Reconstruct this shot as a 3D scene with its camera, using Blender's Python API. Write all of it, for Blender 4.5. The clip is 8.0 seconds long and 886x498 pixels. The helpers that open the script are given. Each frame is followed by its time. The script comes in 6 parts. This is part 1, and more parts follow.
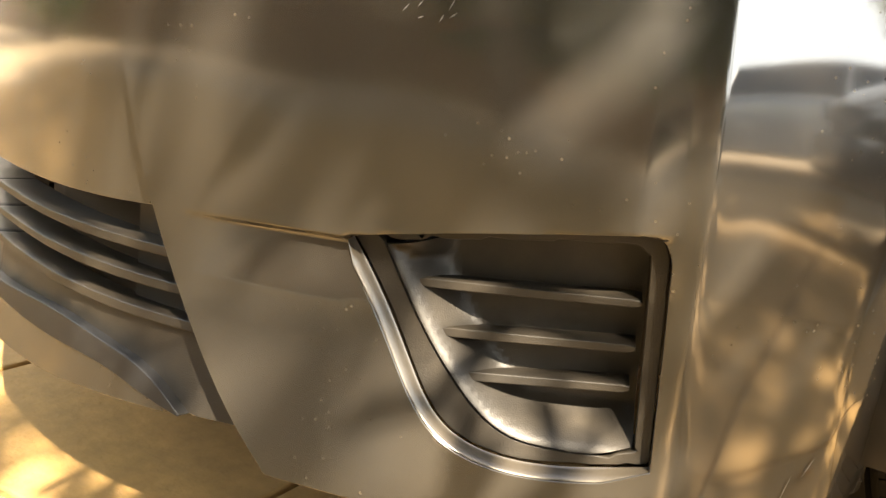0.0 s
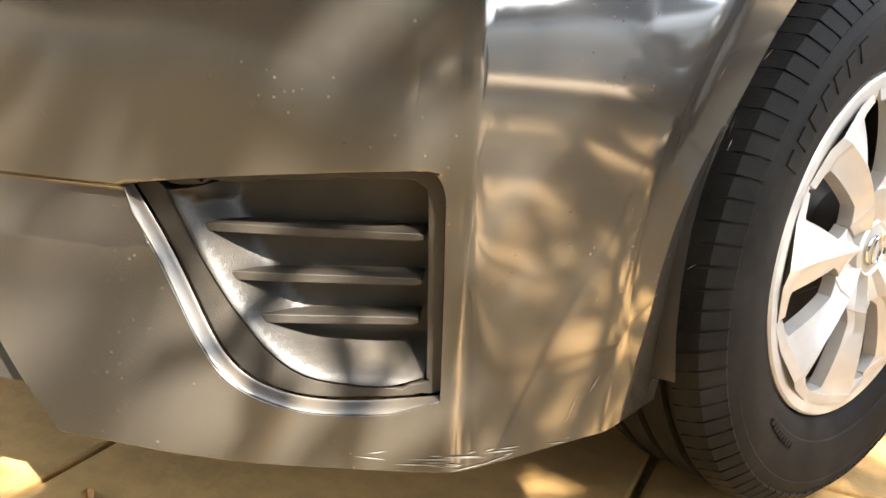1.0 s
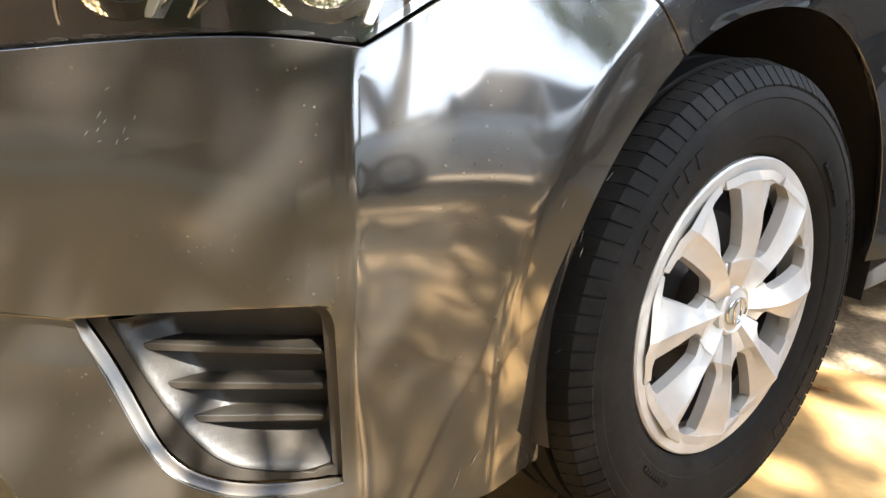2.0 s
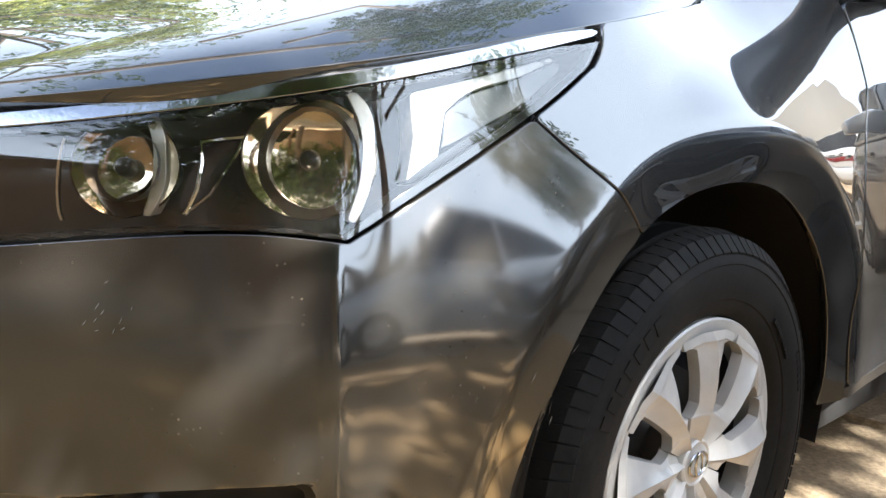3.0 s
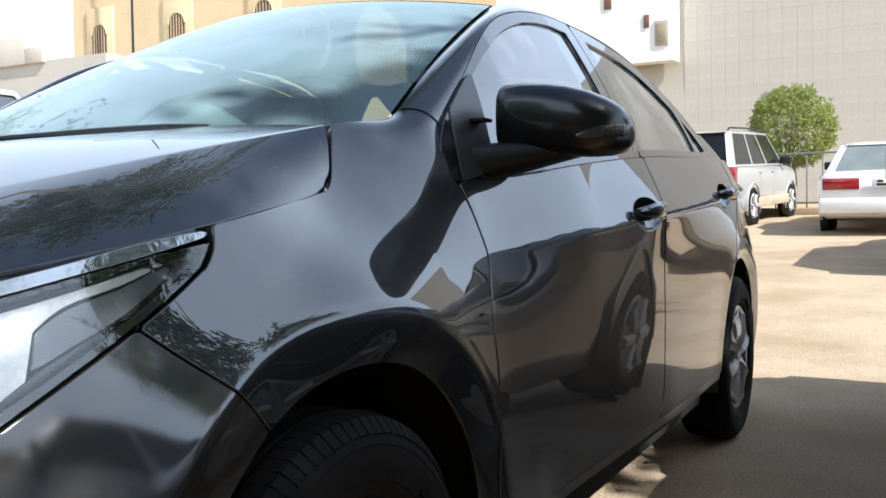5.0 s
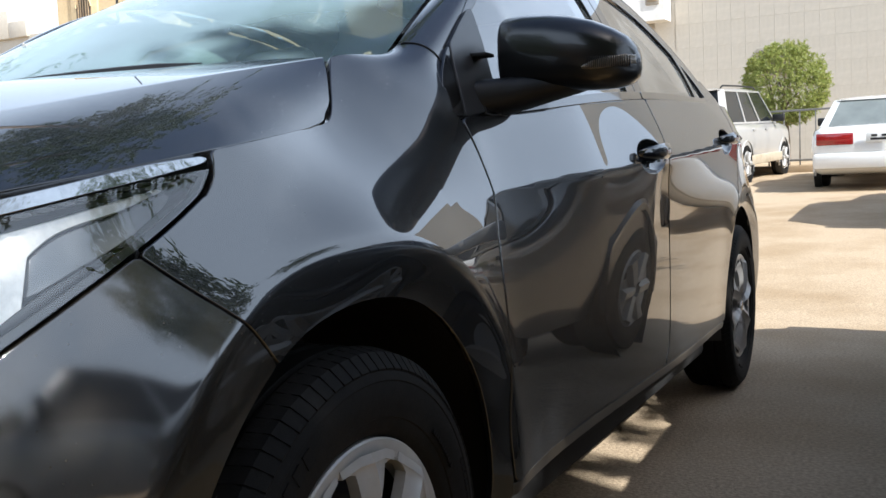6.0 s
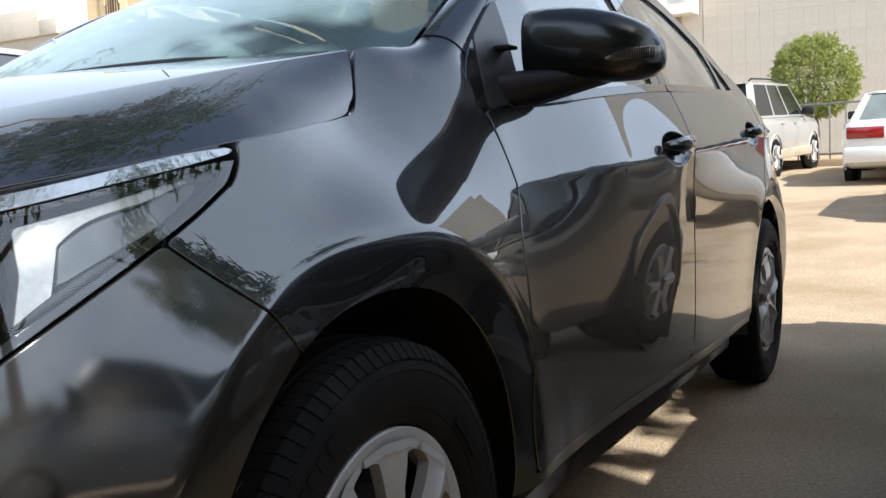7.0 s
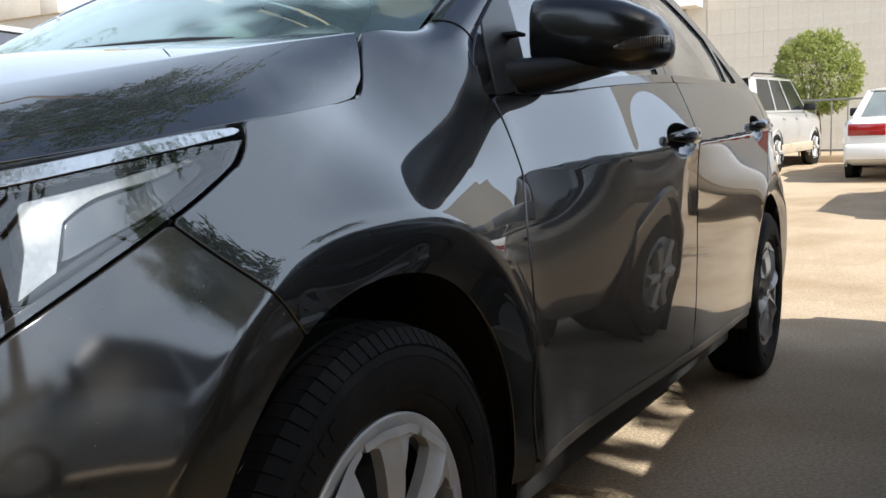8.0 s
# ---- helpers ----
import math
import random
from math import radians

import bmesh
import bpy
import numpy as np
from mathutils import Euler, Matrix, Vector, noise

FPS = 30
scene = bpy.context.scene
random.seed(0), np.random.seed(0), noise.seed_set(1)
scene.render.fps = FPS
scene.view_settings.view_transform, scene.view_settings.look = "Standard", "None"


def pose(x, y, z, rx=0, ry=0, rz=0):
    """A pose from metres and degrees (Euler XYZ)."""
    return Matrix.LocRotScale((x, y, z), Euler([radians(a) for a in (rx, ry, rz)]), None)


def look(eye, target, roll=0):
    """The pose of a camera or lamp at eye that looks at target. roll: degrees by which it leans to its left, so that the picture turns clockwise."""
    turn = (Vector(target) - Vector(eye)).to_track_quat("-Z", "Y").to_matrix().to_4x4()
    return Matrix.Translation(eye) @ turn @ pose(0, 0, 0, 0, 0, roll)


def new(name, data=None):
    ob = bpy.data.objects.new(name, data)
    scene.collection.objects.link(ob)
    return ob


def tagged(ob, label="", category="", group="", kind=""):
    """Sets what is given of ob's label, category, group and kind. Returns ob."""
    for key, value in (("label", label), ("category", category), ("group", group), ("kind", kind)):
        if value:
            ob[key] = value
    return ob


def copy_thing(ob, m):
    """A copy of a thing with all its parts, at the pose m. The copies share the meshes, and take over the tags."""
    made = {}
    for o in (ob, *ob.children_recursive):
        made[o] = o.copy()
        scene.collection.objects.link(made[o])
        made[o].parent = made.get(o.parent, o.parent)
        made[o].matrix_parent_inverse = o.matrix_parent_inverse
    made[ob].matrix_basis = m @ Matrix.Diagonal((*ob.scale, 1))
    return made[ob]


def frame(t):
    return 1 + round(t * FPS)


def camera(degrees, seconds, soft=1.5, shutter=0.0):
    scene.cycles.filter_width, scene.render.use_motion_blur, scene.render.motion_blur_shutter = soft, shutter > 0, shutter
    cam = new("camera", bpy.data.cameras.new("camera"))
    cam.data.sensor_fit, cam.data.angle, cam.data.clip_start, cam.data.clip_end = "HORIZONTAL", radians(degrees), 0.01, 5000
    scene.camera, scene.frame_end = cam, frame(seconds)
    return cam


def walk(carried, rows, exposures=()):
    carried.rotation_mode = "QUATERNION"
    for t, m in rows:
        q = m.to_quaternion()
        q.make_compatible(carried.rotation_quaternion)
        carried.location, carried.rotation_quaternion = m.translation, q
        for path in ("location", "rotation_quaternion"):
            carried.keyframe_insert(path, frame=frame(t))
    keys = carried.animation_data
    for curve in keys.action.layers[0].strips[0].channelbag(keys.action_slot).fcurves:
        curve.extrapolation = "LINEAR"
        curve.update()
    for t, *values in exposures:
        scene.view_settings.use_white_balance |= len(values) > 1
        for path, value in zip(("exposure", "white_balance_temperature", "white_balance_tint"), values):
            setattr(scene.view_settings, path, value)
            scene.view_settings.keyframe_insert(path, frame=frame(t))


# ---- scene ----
cam = camera(51.7, 8.0)
PATH = [
    (0, (1.234, -1.087, 0.562), (-0.382, 0.009, 0.129), 5.1),
    (0.5, (1.254, -1.032, 0.588), (-0.291, 0.16, 0.154), 4.2),
    (1, (1.285, -1.01, 0.578), (-0.161, 0.247, 0.005), 3.8),
    (1.2, (1.306, -1.005, 0.588), (-0.115, 0.25, -0.049), 3.1),
    (2.3, (1.451, -1.021, 0.789), (0.024, 0.242, 0.182), 0.4),
    (2.5, (1.448, -1.036, 0.794), (0.021, 0.27, 0.287), 1.0),
    (3, (1.448, -1.05, 0.838), (0.03, 0.302, 0.437), 1.6),
    (3.5, (1.459, -1.051, 0.871), (0.026, 0.313, 0.578), 2.0),
    (4, (1.491, -1.022, 0.894), (0.211, 0.51, 0.765), 1.4),
    (4.5, (1.514, -0.995, 0.893), (0.471, 0.71, 0.834), 0.3),
    (4.7, (1.517, -0.989, 0.903), (0.537, 0.753, 0.837), 0.3),
    (5.8, (1.487, -0.956, 0.853), (0.58, 0.821, 0.711), -2.1),
    (6, (1.478, -0.954, 0.845), (0.549, 0.811, 0.693), -2.0),
    (6.5, (1.488, -0.959, 0.846), (0.513, 0.779, 0.69), -2.2),
    (7, (1.485, -0.959, 0.84), (0.507, 0.778, 0.679), -2.1),
    (7.5, (1.482, -0.958, 0.836), (0.497, 0.774, 0.659), -1.8),
    (8, (1.474, -0.959, 0.836), (0.5, 0.778, 0.65), -0.9),
]
walk(cam, [(t, look(eye, target, roll)) for t, eye, target, roll in PATH], exposures=[(0, 3.25, 8000, 10), (0.5, 3.75, 7200, 10), (1.0, 3.68, 6700, 10), (2.5, 3.05, 6250, 10), (3.5, 2.0, 6050, 10), (4.5, 0.85, 5800, 10), (8.0, 0.8, 6050, 10)])

# ---- light ----
SUN_AZ, SUN_EL = 106.0, 43.0
CLOUD = 13.0
world = bpy.data.worlds.new("sky")
scene.world = world
world.use_nodes = True
wn = world.node_tree.nodes
sky = wn.new("ShaderNodeTexSky")
sky.sky_type = "NISHITA"
sky.sun_disc = False
sky.sun_elevation = radians(SUN_EL)
sky.sun_rotation = radians(SUN_AZ)
sky.dust_density = 3.0
sky.air_density = 1.0
wn["Background"].inputs[1].default_value = 0.08
wl = world.node_tree.links
# thin high cloud and haze over the clear sky
co, cloud, reach, veil = wn.new("ShaderNodeTexCoord"), wn.new("ShaderNodeTexNoise"), wn.new("ShaderNodeMapRange"), wn.new("ShaderNodeMix")
cloud.inputs["Scale"].default_value, cloud.inputs["Detail"].default_value, cloud.inputs["Roughness"].default_value = 2.6, 4.0, 0.45
wl.new(co.outputs["Generated"], cloud.inputs["Vector"])
reach.inputs[1].default_value, reach.inputs[2].default_value, reach.inputs[3].default_value, reach.inputs[4].default_value = 0.36, 0.66, 0.84, 1.0
wl.new(cloud.outputs[0], reach.inputs[0])
veil.data_type = "RGBA"
veil.inputs[7].default_value = (CLOUD * 0.82, CLOUD * 0.93, CLOUD * 1.06, 1)
way, low, both = wn.new("ShaderNodeSeparateXYZ"), wn.new("ShaderNodeMapRange"), wn.new("ShaderNodeMath")
wl.new(co.outputs["Generated"], way.inputs[0])
low.inputs[1].default_value, low.inputs[2].default_value, low.inputs[3].default_value, low.inputs[4].default_value = 0.46, 0.74, 1.0, 0.05
wl.new(way.outputs[2], low.inputs[0])
both.operation = "MULTIPLY"
wl.new(reach.outputs[0], both.inputs[0])
wl.new(low.outputs[0], both.inputs[1])
wl.new(both.outputs[0], veil.inputs[0])
wl.new(sky.outputs[0], veil.inputs[6])
wl.new(veil.outputs[2], wn["Background"].inputs[0])
sun = new("sun", bpy.data.lights.new("sun", "SUN"))
sun.data.energy, sun.data.angle, sun.data.color = 5.0, radians(0.55), (1.0, 0.94, 0.85)
SUN_WAY = Vector((math.sin(radians(SUN_AZ)) * math.cos(radians(SUN_EL)), math.cos(radians(SUN_AZ)) * math.cos(radians(SUN_EL)), math.sin(radians(SUN_EL))))
sun.matrix_world = look(SUN_WAY * 60, (0, 0, 0))


# ---- materials ----
def material(name, colour, rough=0.5, metal=0.0, coat=0.0, coat_rough=0.03, grain=0.0, grain_size=40.0, stain=None, stain_size=3.0, stain_at=(0.5, 0.7), bump=0.0, bump_size=200.0, spec=0.5, rough_var=0.0, pieces=0.0):
    """A procedural surface: base colour with fine grain, broad stains of another colour, and relief."""
    m = bpy.data.materials.new(name)
    m.use_nodes = True
    n, l = m.node_tree.nodes, m.node_tree.links
    b = n["Principled BSDF"]
    b.inputs["Roughness"].default_value = rough
    b.inputs["Metallic"].default_value = metal
    b.inputs["Coat Weight"].default_value = coat
    b.inputs["Coat Roughness"].default_value = coat_rough
    b.inputs["Specular IOR Level"].default_value = spec
    co = n.new("ShaderNodeTexCoord")
    rgb = n.new("ShaderNodeRGB")
    rgb.outputs[0].default_value = (*colour, 1)
    out = rgb.outputs[0]

    def noise_tex(size, detail=5.0):
        t = n.new("ShaderNodeTexNoise")
        t.inputs["Scale"].default_value = size
        t.inputs["Detail"].default_value = detail
        l.new(co.outputs["Object"], t.inputs["Vector"])
        return t

    def mixed(kind, a, c, fac):
        x = n.new("ShaderNodeMix")
        x.data_type, x.blend_type = "RGBA", kind
        l.new(a, x.inputs[6])
        if isinstance(c, tuple):
            x.inputs[7].default_value = (*c, 1)
        else:
            l.new(c, x.inputs[7])
        if isinstance(fac, float):
            x.inputs[0].default_value = fac
        else:
            l.new(fac, x.inputs[0])
        return x.outputs[2]

    def ramp(src, lo, hi, a=0.0, z=1.0):
        r = n.new("ShaderNodeMapRange")
        r.inputs[1].default_value, r.inputs[2].default_value, r.inputs[3].default_value, r.inputs[4].default_value = lo, hi, a, z
        l.new(src, r.inputs[0])
        return r.outputs[0]

    if stain:
        t = noise_tex(stain_size, 7.0)
        out = mixed("MIX", out, stain, ramp(t.outputs[0], *stain_at))
    if grain:
        t = noise_tex(grain_size, 4.0)
        g = n.new("ShaderNodeCombineColor")
        v = ramp(t.outputs[0], 0.3, 0.7, 1 - grain, 1 + grain)
        for i in range(3):
            l.new(v, g.inputs[i])
        out = mixed("MULTIPLY", out, g.outputs[0], 1.0)
    if pieces:
        o = n.new("ShaderNodeObjectInfo")
        g = n.new("ShaderNodeCombineColor")
        v = ramp(o.outputs["Random"], 0, 1, 1 - pieces, 1 + pieces)
        for i in range(3):
            l.new(v, g.inputs[i])
        out = mixed("MULTIPLY", out, g.outputs[0], 1.0)
    if rough_var:
        t = noise_tex(stain_size * 2.3, 6.0)
        l.new(ramp(t.outputs[0], 0.35, 0.7, rough - rough_var, rough + rough_var), b.inputs["Roughness"])
    if bump:
        t = noise_tex(bump_size, 4.0)
        u = n.new("ShaderNodeBump")
        u.inputs["Strength"].default_value = 1.0
        u.inputs["Distance"].default_value = bump
        l.new(t.outputs[0], u.inputs["Height"])
        l.new(u.outputs[0], b.inputs["Normal"])
    l.new(out, b.inputs["Base Color"])
    return m


def glazing(name, tint, rough=0.0, gloss=1.0, base=0.04, film=0.0, dust_haze=(0.62, 0.64, 0.62)):
    """Clear or tinted glass: see-through, with mirror-like gloss that grows at a grazing look."""
    m = bpy.data.materials.new(name)
    m.use_nodes = True
    n, l = m.node_tree.nodes, m.node_tree.links
    n.remove(n["Principled BSDF"])
    tr, gl, mx, fr = n.new("ShaderNodeBsdfTransparent"), n.new("ShaderNodeBsdfGlossy"), n.new("ShaderNodeMixShader"), n.new("ShaderNodeFresnel")
    tr.inputs[0].default_value = (*tint, 1)
    gl.inputs[0].default_value = (gloss, gloss, gloss, 1)
    gl.inputs["Roughness"].default_value = rough
    fr.inputs["IOR"].default_value = 1.5
    add = n.new("ShaderNodeMath")
    add.use_clamp = True
    add.inputs[1].default_value = base - 0.04
    l.new(fr.outputs[0], add.inputs[0])
    l.new(add.outputs[0], mx.inputs[0])
    l.new(tr.outputs[0], mx.inputs[1])
    l.new(gl.outputs[0], mx.inputs[2])
    out = mx.outputs[0]
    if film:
        # a thin diffuse film: dust, and the sky's pale sheen put in as colour
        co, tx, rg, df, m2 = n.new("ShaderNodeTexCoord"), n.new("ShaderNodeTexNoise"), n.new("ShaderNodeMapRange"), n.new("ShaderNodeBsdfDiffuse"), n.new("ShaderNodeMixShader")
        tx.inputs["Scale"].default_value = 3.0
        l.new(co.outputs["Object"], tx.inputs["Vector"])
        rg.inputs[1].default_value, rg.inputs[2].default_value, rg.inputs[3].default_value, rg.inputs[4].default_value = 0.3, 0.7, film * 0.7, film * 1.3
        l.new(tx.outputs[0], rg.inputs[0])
        df.inputs[0].default_value = (*dust_haze, 1)
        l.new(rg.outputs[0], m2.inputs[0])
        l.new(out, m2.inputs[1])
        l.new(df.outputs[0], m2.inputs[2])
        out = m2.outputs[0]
    l.new(out, n["Material Output"].inputs[0])
    return m


def car_paint(name, colour, dust_haze, dust_amount=0.12, metal=0.55, rough=0.38, coat_rough=0.012, specks=0.0, coat_ior=1.7, dusty_front=0.0):
    """Metallic paint under clear lacquer, with a thin uneven film of dust and fine specks."""
    m = bpy.data.materials.new(name)
    m.use_nodes = True
    n, l = m.node_tree.nodes, m.node_tree.links
    b = n["Principled BSDF"]
    b.inputs["Metallic"].default_value, b.inputs["Roughness"].default_value = metal, rough
    b.inputs["Coat Weight"].default_value, b.inputs["Coat Roughness"].default_value, b.inputs["Coat IOR"].default_value = 1.0, coat_rough, coat_ior
    b.inputs["Specular IOR Level"].default_value = 0.15
    if dusty_front:
        # the film is thicker, and blurs more, where the panel faces forwards
        ge, sp, fr = n.new("ShaderNodeNewGeometry"), n.new("ShaderNodeSeparateXYZ"), n.new("ShaderNodeMapRange")
        l.new(ge.outputs["Normal"], sp.inputs[0])
        fr.inputs[1].default_value, fr.inputs[2].default_value, fr.inputs[3].default_value, fr.inputs[4].default_value = -0.72, -0.36, dusty_front, coat_rough
        l.new(sp.outputs[1], fr.inputs[0])
        l.new(fr.outputs[0], b.inputs["Coat Roughness"])
    co = n.new("ShaderNodeTexCoord")
    flake = n.new("ShaderNodeTexNoise")
    flake.inputs["Scale"].default_value = 900
    broad = n.new("ShaderNodeTexNoise")
    broad.inputs["Scale"].default_value, broad.inputs["Detail"].default_value = 6.0, 8.0
    for t in (flake, broad):
        l.new(co.outputs["Object"], t.inputs["Vector"])
    r = n.new("ShaderNodeMapRange")
    r.inputs[1].default_value, r.inputs[2].default_value, r.inputs[3].default_value, r.inputs[4].default_value = 0.3, 0.75, 0.0, dust_amount
    l.new(broad.outputs[0], r.inputs[0])
    f = n.new("ShaderNodeMapRange")
    f.inputs[1].default_value, f.inputs[2].default_value, f.inputs[3].default_value, f.inputs[4].default_value = 0.3, 0.7, 0.9, 1.12
    l.new(flake.outputs[0], f.inputs[0])
    g = n.new("ShaderNodeVectorMath")
    g.operation = "SCALE"
    g.inputs[0].default_value = colour
    l.new(f.outputs[0], g.inputs["Scale"])
    l.new(g.outputs[0], b.inputs["Base Color"])
    d = n.new("ShaderNodeBsdfDiffuse")
    d.inputs[0].default_value = (*dust_haze, 1)
    mx = n.new("ShaderNodeMixShader")
    fac = r.outputs[0]
    if specks:
        # small spots of dried dirt, thicker in some places than in others
        v, near, patch, q, w = n.new("ShaderNodeTexVoronoi"), n.new("ShaderNodeMapRange"), n.new("ShaderNodeTexNoise"), n.new("ShaderNodeMapRange"), n.new("ShaderNodeMath")
        v.inputs["Scale"].default_value, patch.inputs["Scale"].default_value = 95.0, 9.0
        for t in (v, patch):
            l.new(co.outputs["Object"], t.inputs["Vector"])
        near.inputs[1].default_value, near.inputs[2].default_value, near.inputs[3].default_value, near.inputs[4].default_value = 0.06, 0.14, specks, 0.0
        q.inputs[1].default_value, q.inputs[2].default_value = 0.50, 0.72
        l.new(v.outputs["Distance"], near.inputs[0])
        l.new(patch.outputs[0], q.inputs[0])
        w.operation = "MULTIPLY"
        l.new(near.outputs[0], w.inputs[0])
        l.new(q.outputs[0], w.inputs[1])
        s2 = n.new("ShaderNodeMath")
        s2.use_clamp = True
        l.new(w.outputs[0], s2.inputs[0])
        l.new(fac, s2.inputs[1])
        fac = s2.outputs[0]
    l.new(fac, mx.inputs[0])
    l.new(b.outputs[0], mx.inputs[1])
    l.new(d.outputs[0], mx.inputs[2])
    l.new(mx.outputs[0], n["Material Output"].inputs[0])
    return m


PAINT = car_paint("dark_grey_paint", (0.0095, 0.0105, 0.012), (0.40, 0.38, 0.34), 0.012, metal=0.12, rough=0.42, specks=0.10, coat_ior=2.0)
BUMPER_PAINT = car_paint("dusty_bumper_paint", (0.013, 0.0125, 0.0115), (0.46, 0.36, 0.23), 0.03, metal=0.2, rough=0.45, coat_rough=0.075, specks=0.2, coat_ior=2.0, dusty_front=0.145)
SATIN_PAINT = car_paint("satin_edge_paint", (0.05, 0.047, 0.042), (0.42, 0.32, 0.2), 0.08, metal=0.7, rough=0.35, coat_rough=0.25, coat_ior=1.5)
BLACK = material("black_plastic", (0.010, 0.010, 0.0105), 0.5, grain=0.2, bump=0.0003, bump_size=900)
GLOSS_BLACK = material("gloss_black", (0.012, 0.012, 0.013), 0.12, coat=0.6, grain=0.1)
GREY_PLASTIC = material("dusty_grey_plastic", (0.0125, 0.0105, 0.008), 0.5, coat=0.05, coat_rough=0.25, grain=0.2, grain_size=60, stain=(0.038, 0.03, 0.02), stain_size=8, stain_at=(0.45, 0.8), bump=0.0003, bump_size=700)
SEAL = material("black_rubber_seal", (0.01, 0.01, 0.01), 0.7, grain=0.2)
RUBBER = material("tyre_rubber", (0.0065, 0.0063, 0.006), 0.75, spec=0.16, grain=0.25, grain_size=90, stain=(0.02, 0.0175, 0.0145), stain_size=7, stain_at=(0.5, 0.85), bump=0.0004, bump_size=500)
SILVER = material("silver_wheel_paint", (0.40, 0.393, 0.378), 0.42, metal=0.2, coat=0.15, coat_rough=0.2, grain=0.06, stain=(0.33, 0.28, 0.21), stain_size=9, stain_at=(0.5, 0.95), rough_var=0.08)
CHROME = material("chrome", (0.80, 0.80, 0.80), 0.06, metal=1.0, grain=0.02)
TRIM_CHROME = material("worn_chrome", (0.42, 0.43, 0.44), 0.10, metal=1.0, grain=0.06, grain_size=90, bump=0.0006, bump_size=60)
DARK_METAL = material("dark_steel", (0.035, 0.034, 0.034), 0.5, metal=0.6, grain=0.2)
LAMP_HOUSING = material("lamp_housing", (0.032, 0.021, 0.014), 0.28, coat=0.3, grain=0.1)
CLEAR = glazing("clear_lens", (0.95, 0.93, 0.90), base=0.085, film=0.006)
# the windscreen's teal film colour stands in for pale sky mirrored in it
SCREEN = glazing("windscreen_glass", (0.50, 0.62, 0.60), base=0.05, film=0.32, dust_haze=(0.40, 0.57, 0.62))
TINTED = glazing("tinted_side_glass", (0.30, 0.31, 0.31), base=0.24, film=0.08)
CABIN = material("cabin_trim", (0.045, 0.045, 0.045), 0.8, grain=0.2)
PALE_CLOTH = material("pale_cover", (0.62, 0.68, 0.62), 0.6, grain=0.25, grain_size=30, coat=0.3, coat_rough=0.2)
WHITE_CARD = material("white_card", (0.8, 0.8, 0.78), 0.7, grain=0.04)
SEAT_CLOTH = material("beige_seat_cloth", (0.30, 0.27, 0.22), 0.9, grain=0.15, grain_size=120)

# ---- the saloon's design surfaces: x to its left side, y to its tail, z up, front axle at y = 0 ----
def spline(ts, vs):
    """A natural cubic through the values vs at ts."""
    ts, vs = np.asarray(ts, float), np.asarray(vs, float)
    n = len(ts)
    h = np.diff(ts)
    a, r = np.eye(n), np.zeros(vs.shape)
    for i in range(1, n - 1):
        a[i, i - 1], a[i, i], a[i, i + 1] = h[i - 1], 2 * (h[i - 1] + h[i]), h[i]
        r[i] = 6 * ((vs[i + 1] - vs[i]) / h[i] - (vs[i] - vs[i - 1]) / h[i - 1])
    m = np.linalg.solve(a, r)

    def at(t):
        t = np.asarray(t, float)
        k = np.clip(np.searchsorted(ts, t, side="right") - 1, 0, n - 2)
        w = h[k]
        p, q = (ts[k + 1] - t) / w, (t - ts[k]) / w
        if vs.ndim > 1:
            p, q, w = p[..., None], q[..., None], w[..., None]
        return p * vs[k] + q * vs[k + 1] + ((p**3 - p) * m[k] + (q**3 - q) * m[k + 1]) * w**2 / 6

    return at


def soft(ts, vs):
    """A monotone-ish cubic (Catmull-Rom with limited slopes) through vs at ts; vs may be arrays."""
    ts = np.asarray(ts, float)
    vs = np.asarray(vs, float)
    d = np.diff(vs, axis=0) / np.diff(ts).reshape(-1, *[1] * (vs.ndim - 1))
    g = np.zeros_like(vs)
    g[0], g[-1] = d[0], d[-1]
    g[1:-1] = np.where(d[:-1] * d[1:] > 0, 2 * d[:-1] * d[1:] / (d[:-1] + d[1:] + 1e-12 * np.sign(d[:-1] + d[1:])), 0)

    def at(t):
        t = np.clip(np.asarray(t, float), ts[0], ts[-1])
        k = np.clip(np.searchsorted(ts, t, side="right") - 1, 0, len(ts) - 2)
        w = ts[k + 1] - ts[k]
        q = (t - ts[k]) / w
        if vs.ndim > 1:
            q, w = q[..., None], w[..., None]
        return (2 * q**3 - 3 * q**2 + 1) * vs[k] + (q**3 - 2 * q**2 + q) * w * g[k] + (3 * q**2 - 2 * q**3) * vs[k + 1] + (q**3 - q**2) * w * g[k + 1]

    return at


def along(points, step=0.004):
    """Points every step along a smooth curve through the few points given."""
    points = np.asarray(points, float)
    t = np.r_[0, np.cumsum(np.linalg.norm(np.diff(points, axis=0), axis=1))]
    f = spline(t, points)
    fine = f(np.linspace(0, t[-1], 2000))
    s = np.r_[0, np.cumsum(np.linalg.norm(np.diff(fine, axis=0), axis=1))]
    want = np.linspace(0, s[-1], max(2, int(s[-1] / step)))
    return np.stack([np.interp(want, s, fine[:, i]) for i in range(points.shape[1])], 1)


